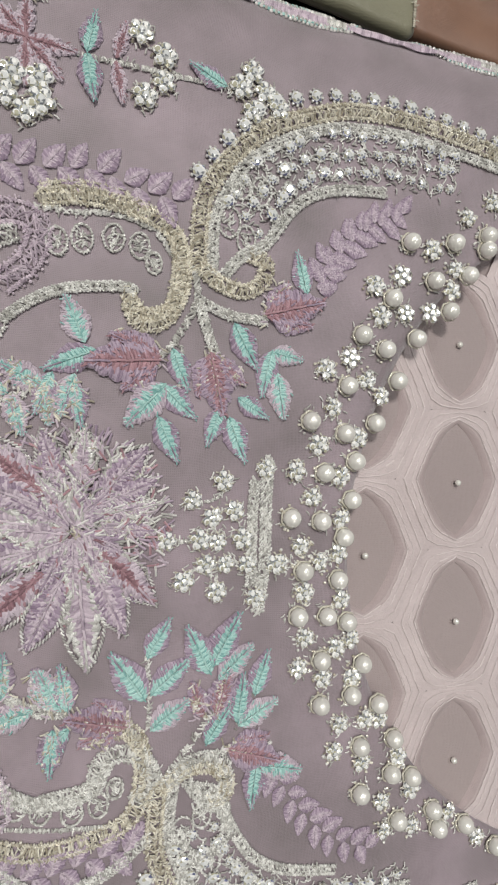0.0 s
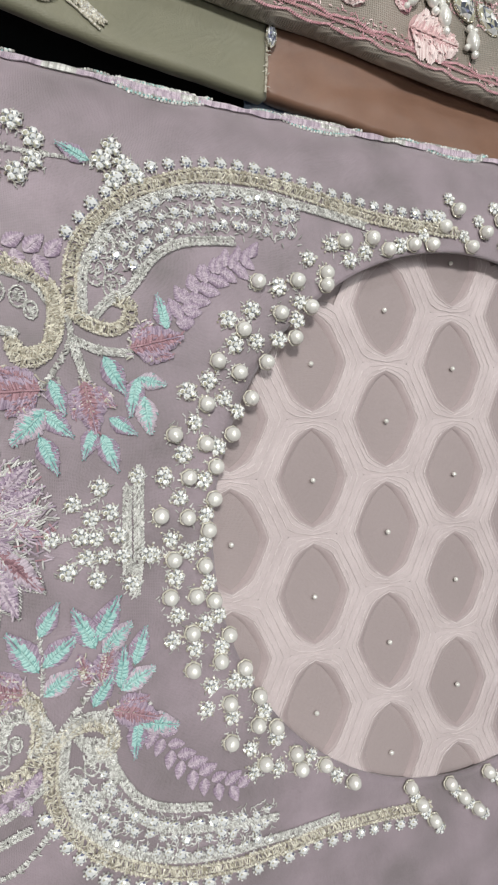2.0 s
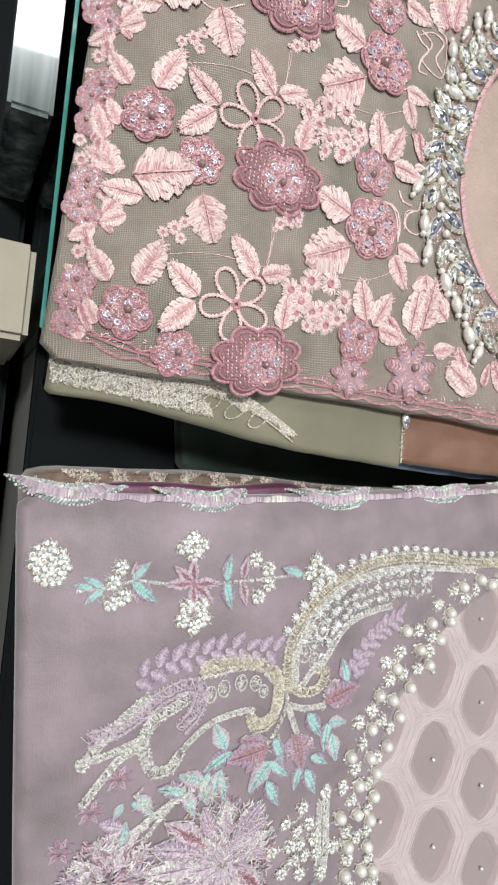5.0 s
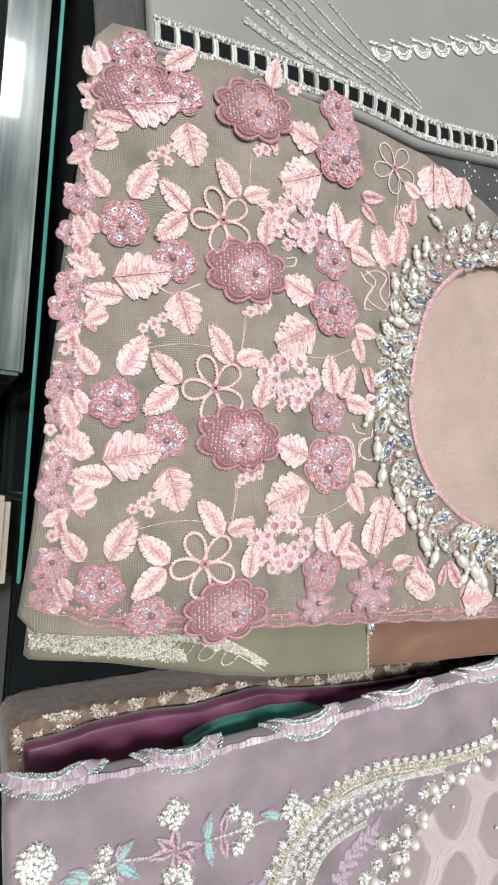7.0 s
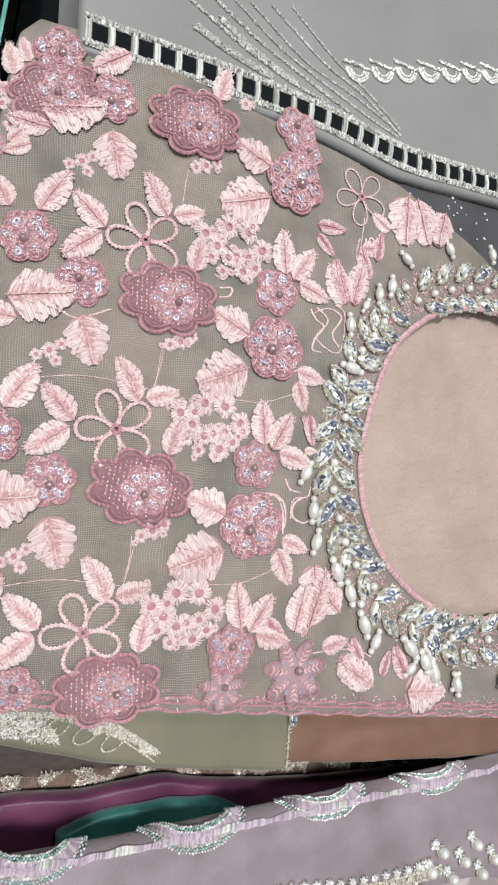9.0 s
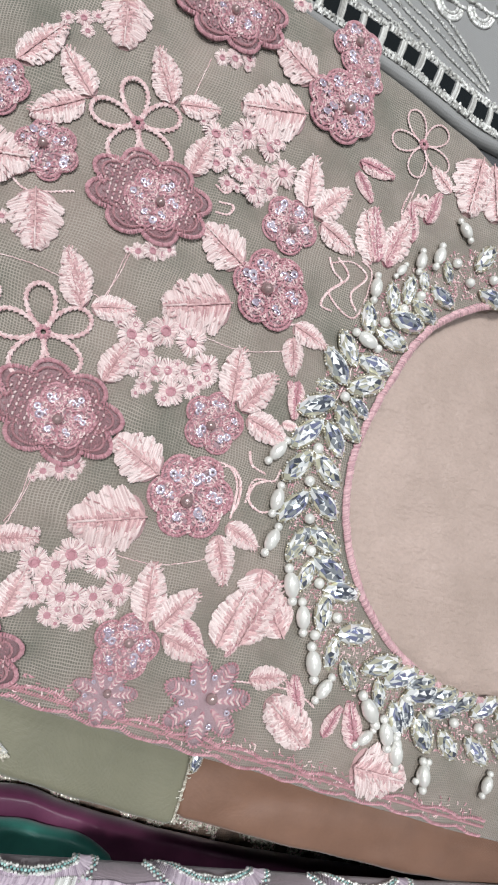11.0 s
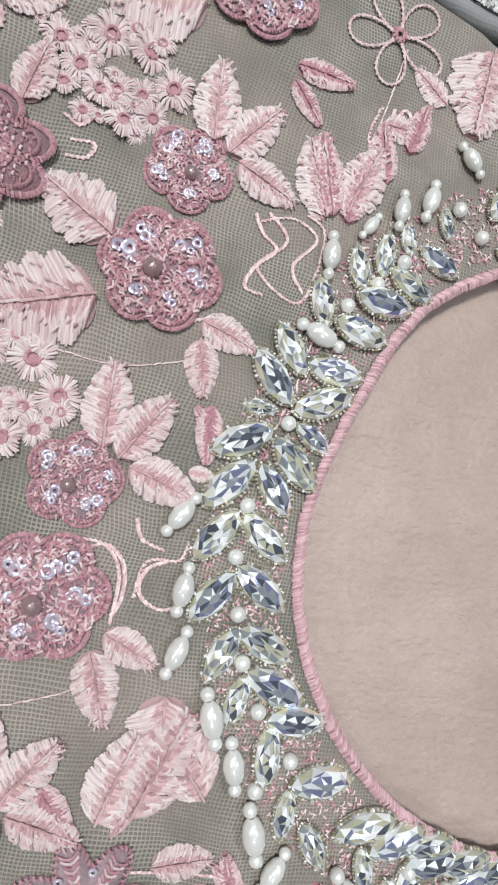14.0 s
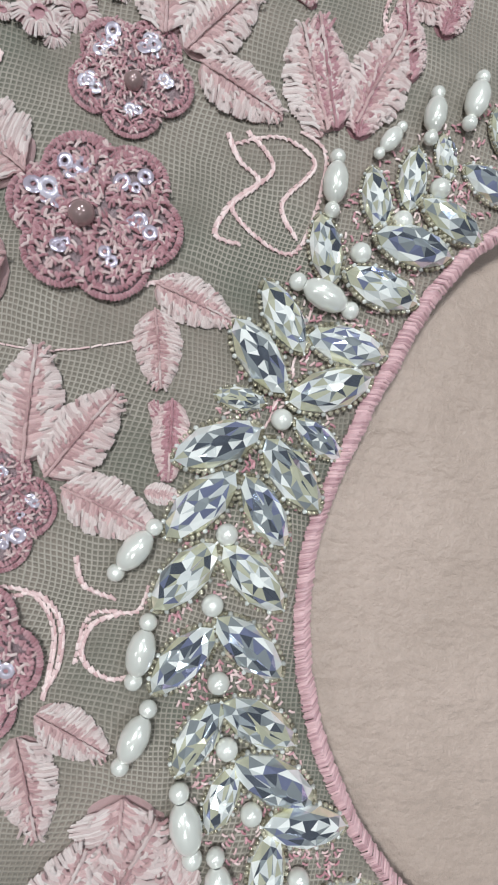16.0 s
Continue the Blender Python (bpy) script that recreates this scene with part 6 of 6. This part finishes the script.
def rolled(x, v):
    """A place on the rolled edge: x along it, v across it from the flat top over the fold, in metres."""
    top = lav_top(x)
    if v < 0.007:
        y = top - 0.007 + v
        return Vector((x, y, lav_z(x, y) + 0.0004))
    t = (v - 0.007) / 0.0150 * math.pi
    return Vector((x, top + 0.0054 * math.sin(t), lav_z(x, top) + 0.0004 - 0.012 * (1 - math.cos(t)) / 2))


border = Stitches(LILAC_THREAD, SILVER_WIRE, TEAL_THREAD)
for points in SCALLOPS:
    for k, (p, d) in enumerate(resample([(x, 8.0 + (v - 4.0) * 0.72) for x, v in points], 0.0006)):
        n = Vector((-d.y, d.x))
        a, b = rolled(*(p + n * 0.0022)), rolled(*(p - n * 0.0022))
        border.stitch(a.xy, b.xy, 0.0008, 0.0004, 0, a.z, b.z)
        for off, mat, r in ((0.0038, 1, 0.0006), (0.0030, 2, 0.0005), (0.0022, 1, 0.00066), (-0.0022, 1, 0.00066), (-0.0030, 2, 0.0005), (-0.0038, 1, 0.0006)):
            if (k + mat) % 2:
                q = rolled(*(p + n * (off + jig(0.0002))))
                border.bead(q.x, q.y, q.z, r * (1 + jig(0.25)), mat, 1.0, 5, 3)
# the crinkled lip along the fold
for k in range(620):
    x = -0.052 + 0.0006 * k
    c = rolled(x, 0.0072 + 0.0010 * noise.noise((x * 160, 0, 5)))
    e = rolled(x + 0.0008, 0.0094 + 0.0012 * noise.noise((x * 110, 3, 5)))
    border.stitch(c.xy, e.xy, 0.0009, 0.0006, 0 if noise.noise((x * 70, 1, 1)) < 0.15 else 1, c.z + 0.0003, e.z + 0.0003)
tagged(shared("scalloped_border", border.mesh("scalloped_border", False), Matrix(), lavender_garment), "silver, aqua and lilac scalloped border on the fold", kind="stuff")
# tiny beads and loose metal stitches between the motifs
crumbs = Stitches(SILVER_WIRE, GOLD_WIRE, LILAC_THREAD)
for k in range(2600):
    src = random.choice((FLOWER_INNER, FLOWER_OUTER, FLOWER_OUTER, PLUM_LEAVES, TEAL_LEAVES_SIDE))
    x, y, length, turn = random.choice(src)
    f = random.uniform(0.0, 0.75)
    x = (x + f * length * math.cos(radians(turn)) + jig(2.2)) / 1000
    y = (y + f * length * math.sin(radians(turn)) + jig(2.2)) / 1000
    z = lav_z(x, y) + 0.0010
    if k % 3 == 0:
        crumbs.bead(x, y, z, 0.00045, k % 2, 1.0, 5, 3)
    else:
        a = random.uniform(0, math.tau)
        crumbs.stitch((x, y), (x + 0.0022 * math.cos(a), y + 0.0022 * math.sin(a)), 0.0005, 0.0004, k % 3, z)
for x, y in NECK_PEARLS + NECK_STONES:
    for _ in range(9):
        a, r = random.uniform(0, math.tau), random.uniform(2.2, 4.0)
        u, v = (x + r * math.cos(a)) / 1000, (y + r * math.sin(a)) / 1000
        if math.hypot(u - LAV_NECK.x, v - LAV_NECK.y) > 0.109:
            crumbs.bead(u, v, lav_z(u, v) + 0.0004, 0.00050, random.randint(0, 1), 1.0, 5, 3)
tagged(shared("bead_scatter", crumbs.mesh("bead_scatter", False), Matrix(), lavender_garment), kind="stuff")

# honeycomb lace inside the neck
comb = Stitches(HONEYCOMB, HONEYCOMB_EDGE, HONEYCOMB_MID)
lattice_thread = Stitches(LACE_THREAD)


def comb_cell(cx, cy, w, h):
    """The pale lace round one dark, pointed opening."""
    n = 36
    hexa, hole = [], []
    for i in range(n):
        a = math.tau * i / n
        c, s = math.cos(a), math.sin(a)
        k = 1 / max(abs(s) / (h * 0.5), abs(c) / (w * 0.5) * 0.75 + abs(s) / (h * 0.5) * 0.5)
        hexa.append((cx + 1.03 * k * c, cy + 1.03 * k * s))
        k = 1 / ((abs(c) / (w * 0.345)) ** 1.35 + (abs(s) / (h * 0.40)) ** 1.35) ** (1 / 1.35)
        hole.append((cx + k * c, cy + k * s))
    for f in (0.34, 0.52, 0.76):
        for i in range(n):
            p, q = [(a[0] + (b[0] - a[0]) * f + jig(0.00018), a[1] + (b[1] - a[1]) * f + jig(0.00018)) for a, b in zip((hole[i], hole[(i + 1) % n]), (hexa[i], hexa[(i + 1) % n]))]
            if math.hypot(p[0] - LAV_NECK.x, p[1] - LAV_NECK.y) < 0.112:
                lattice_thread.stitch(p, q, 0.00042 + jig(0.0001), 0.0001, 0, 0.0519 + 0.001 * noise.noise((p[0] * 15, p[1] * 15, 2)))
    b = len(comb.v)
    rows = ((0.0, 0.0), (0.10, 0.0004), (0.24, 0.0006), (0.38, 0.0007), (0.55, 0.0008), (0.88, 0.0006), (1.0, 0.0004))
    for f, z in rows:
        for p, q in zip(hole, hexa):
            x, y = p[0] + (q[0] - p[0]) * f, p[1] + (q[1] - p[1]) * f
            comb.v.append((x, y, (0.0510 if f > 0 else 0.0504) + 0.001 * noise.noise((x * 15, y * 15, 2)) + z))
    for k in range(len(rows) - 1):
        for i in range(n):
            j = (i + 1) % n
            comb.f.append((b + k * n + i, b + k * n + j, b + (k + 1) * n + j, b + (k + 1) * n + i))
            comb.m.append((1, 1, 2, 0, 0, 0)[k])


for col in range(-1, 6):
    for k in range(-5, 5):
        cx, cy = 0.1405 + 0.0335 * col, -0.0005 + 0.0445 * k + (0.0225 if col % 2 else 0.0)
        if math.hypot(cx - LAV_NECK.x, cy - LAV_NECK.y) < 0.118:
            comb_cell(cx, cy, 0.0335, 0.0445)
            shared("pearl", PEARL_MESH, Matrix.Translation((cx, cy - 0.001, 0.0512)) @ Matrix.Scale(0.0010, 4), lavender_garment)
tagged(shared("lattice_thread", lattice_thread.mesh("lattice_thread"), Matrix(), lavender_garment), kind="stuff")
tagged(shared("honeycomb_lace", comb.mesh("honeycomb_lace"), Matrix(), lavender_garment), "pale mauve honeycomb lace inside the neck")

# ---- trims of the other clothes ----
LADDER = [(20, 457), (65, 457), (110, 456.5), (135, 455), (159, 451.5), (184, 448.5), (222, 449), (340, 453)]
grey_z = wavy(0.0520, 0.0010, 22, 22, 9)
ladder = Stitches(SILVER_WIRE, BLACK_CLOTH)
line = resample(LADDER, 0.0006)
for k, (p, d) in enumerate(line):
    n = Vector((-d.y, d.x))
    z = grey_z(p.x, p.y) + 0.0008
    for off in (-0.0054, 0.0054):
        q = p + n * off
        ladder.stitch(q - n * 0.0016 - d * jig(0.0008), q + n * 0.0016 + d * jig(0.0008), 0.0008, 0.0009 + jig(0.0004), 0, z)
        if k % 3 == 0:
            ladder.bead(q.x + jig(0.0009), q.y + jig(0.0012), z + 0.0006, 0.0007 * (1 + jig(0.3)), 0, 1.0, 5, 3)
    if k % 16 < 4:
        ladder.stitch(p - n * 0.0044, p + n * 0.0044, 0.0008, 0.0008, 0, z)
    elif k % 16 == 9:
        ladder.sheet([tuple(p + n * a + d * b) for a, b in ((-0.0036, -0.0033), (0.0036, -0.0033), (0.0036, 0.0033), (-0.0036, 0.0033))], z - 0.0003, 0.0, 1, 0.0004)
tagged(shared("ladder_trim", ladder.mesh("ladder_trim", False), Matrix(), grey), "silver ladder trim with dark openings")
grey_lines = [
    ([(84, 496), (110, 481), (142, 469), (162, 462), (179, 458)], 1.0), ([(92, 498), (122, 480), (148, 472), (170, 464), (181, 459)], 0.9),
    ([(104, 500), (132, 483), (155, 474), (177, 461)], 1.1), ([(72, 494), (95, 482), (129, 469), (150, 461)], 1.6),
    ([(62, 488), (88, 476), (115, 467), (136, 463)], 1.8), ([(114, 504), (138, 487), (160, 475), (180, 462)], 0.9),
    ([(66, 476), (84, 470), (104, 466)], 3.0), ([(78, 484), (98, 474), (118, 467)], 2.4),
]
tagged(shared("line_embroidery", band(grey_z, grey_lines, SILVER_WIRE, 0.0009, 0.6).mesh("line_embroidery", False), Matrix(), grey), "silver dotted embroidery lines", kind="stuff")
scallop = Stitches(SILVER_WIRE)
for k in range(11):
    cx, cy = 0.152 + 0.0155 * k, 0.486 + 0.0052 * k
    for ring in (0.0068, 0.0056, 0.0040):
        for i in range(34):
            a = math.pi + 0.25 + (math.pi - 0.3) * i / 33
            scallop.bead(cx + ring * math.cos(a), cy + ring * math.sin(a), grey_z(cx, cy) + 0.0006, 0.0008, 0, 1.0, 5, 3)
    for i in range(20):
        scallop.bead(cx - 0.0077 + 0.0008 * i, cy + 0.002 + jig(0.0006), grey_z(cx, cy) + 0.0006, 0.0009, 0, 1.0, 5, 3)
tagged(shared("scallop_trim", scallop.mesh("scallop_trim", False), Matrix(), grey), "silver beaded scallop trim")
sparks = Stitches(STONE)
for k in range(260):
    x = random.uniform(0.03, 0.30)
    y = random.uniform(0.40, 0.447)
    sparks.bead(x, y, 0.0474 + 0.0012 * noise.noise((x * 25, y * 25, 8)), random.uniform(0.0004, 0.0010), 0, 0.7, 6, 3)
tagged(shared("sequin_scatter", sparks.mesh("sequin_scatter", False), Matrix(), charcoal), kind="stuff")

gilt = Stitches(GOLD_WIRE, SILVER_WIRE, OLIVE)


def olive_edge(x):
    return 0.1785 - 0.225 * (x + 0.01) + 0.3 * max(0.0, x - 0.02) ** 2


def gilt_depth(x):
    return 0.023 * max(0.0, 1 - ((x + 0.042) / 0.110) ** 3)


for k in range(9000):
    x = random.uniform(-0.040, 0.066)
    f = random.random()
    y = olive_edge(x) + 0.0008 + gilt_depth(x) * f
    if f < 0.55 and x > 0.022 and noise.noise((x * 75, y * 75, 6.0)) > -0.05:
        continue
    a = 0.9 + jig(0.7) if k % 2 else -0.7 + jig(0.7)
    gilt.stitch((x, y), (x + 0.0012 * math.cos(a), y + 0.0012 * math.sin(a)), 0.0005, 0.0005, k % 2, under_pink(x, y) + 0.0005 + random.uniform(0, 0.0005))
rim_line = [(1000 * x, 1000 * (olive_edge(x) + gilt_depth(x))) for x in np.linspace(0.010, 0.0675, 14)]
for p, d in resample(rim_line, 0.0007):
    n = Vector((-d.y, d.x))
    for off in (-0.0009, 0.0009, -0.0030):
        c = p + n * off
        gilt.bead(c.x, c.y, under_pink(c.x, c.y) + 0.0008, 0.00055 * (1 + jig(0.3)), 0, 1.0, 5, 3)
for cx in (0.026, 0.037, 0.048):
    cy = olive_edge(cx) + 0.42 * gilt_depth(cx)
    for k in range(30):
        a = math.tau * k / 30
        u, v = 0.0052 * math.cos(a), 0.0030 * math.sin(a)
        x, y = cx + u * 0.85 - v * 0.5, cy + u * 0.5 + v * 0.85
        gilt.bead(x, y, under_pink(x, y) + 0.0008, 0.00055, 0, 1.0, 5, 3)
tagged(shared("embroidery", gilt.mesh("embroidery", False), Matrix(), olive), "pale gold grainy embroidery", kind="stuff")
tagged(shared("hem_cord", band(under_pink, [([(127.5, 149), (128.2, 160), (128.6, 173)], 1.0)], GOLD_WIRE, 0.0005).mesh("hem_cord", False), Matrix(), olive), "cream hem cord")
bz = wavy(-0.0020, 0.0012, 50, 50, 4)
gold_lace = Stitches(GOLD_WIRE, PALE_PINK_THREAD)
for k in range(12000):
    x = random.uniform(-0.045, 0.30)
    y = along(BRONZE_EDGE, x) - random.uniform(-0.002, 0.014)
    a = random.uniform(0, math.tau)
    if noise.noise((x * 120, y * 120, 3)) > 0.02:
        gold_lace.stitch((x, y), (x + 0.0013 * math.cos(a), y + 0.0013 * math.sin(a)), 0.0006, 0.0005, 0 if k % 3 else 1, bz(x, y) + 0.0006 + random.uniform(0, 0.0008))
        if k % 9 == 0:
            gold_lace.bead(x, y, bz(x, y) + 0.0012, random.uniform(0.0005, 0.0010), 0, 1.0, 6, 4)
tagged(shared("gold_beading", gold_lace.mesh("gold_beading", False), Matrix(), bronze), kind="stuff")
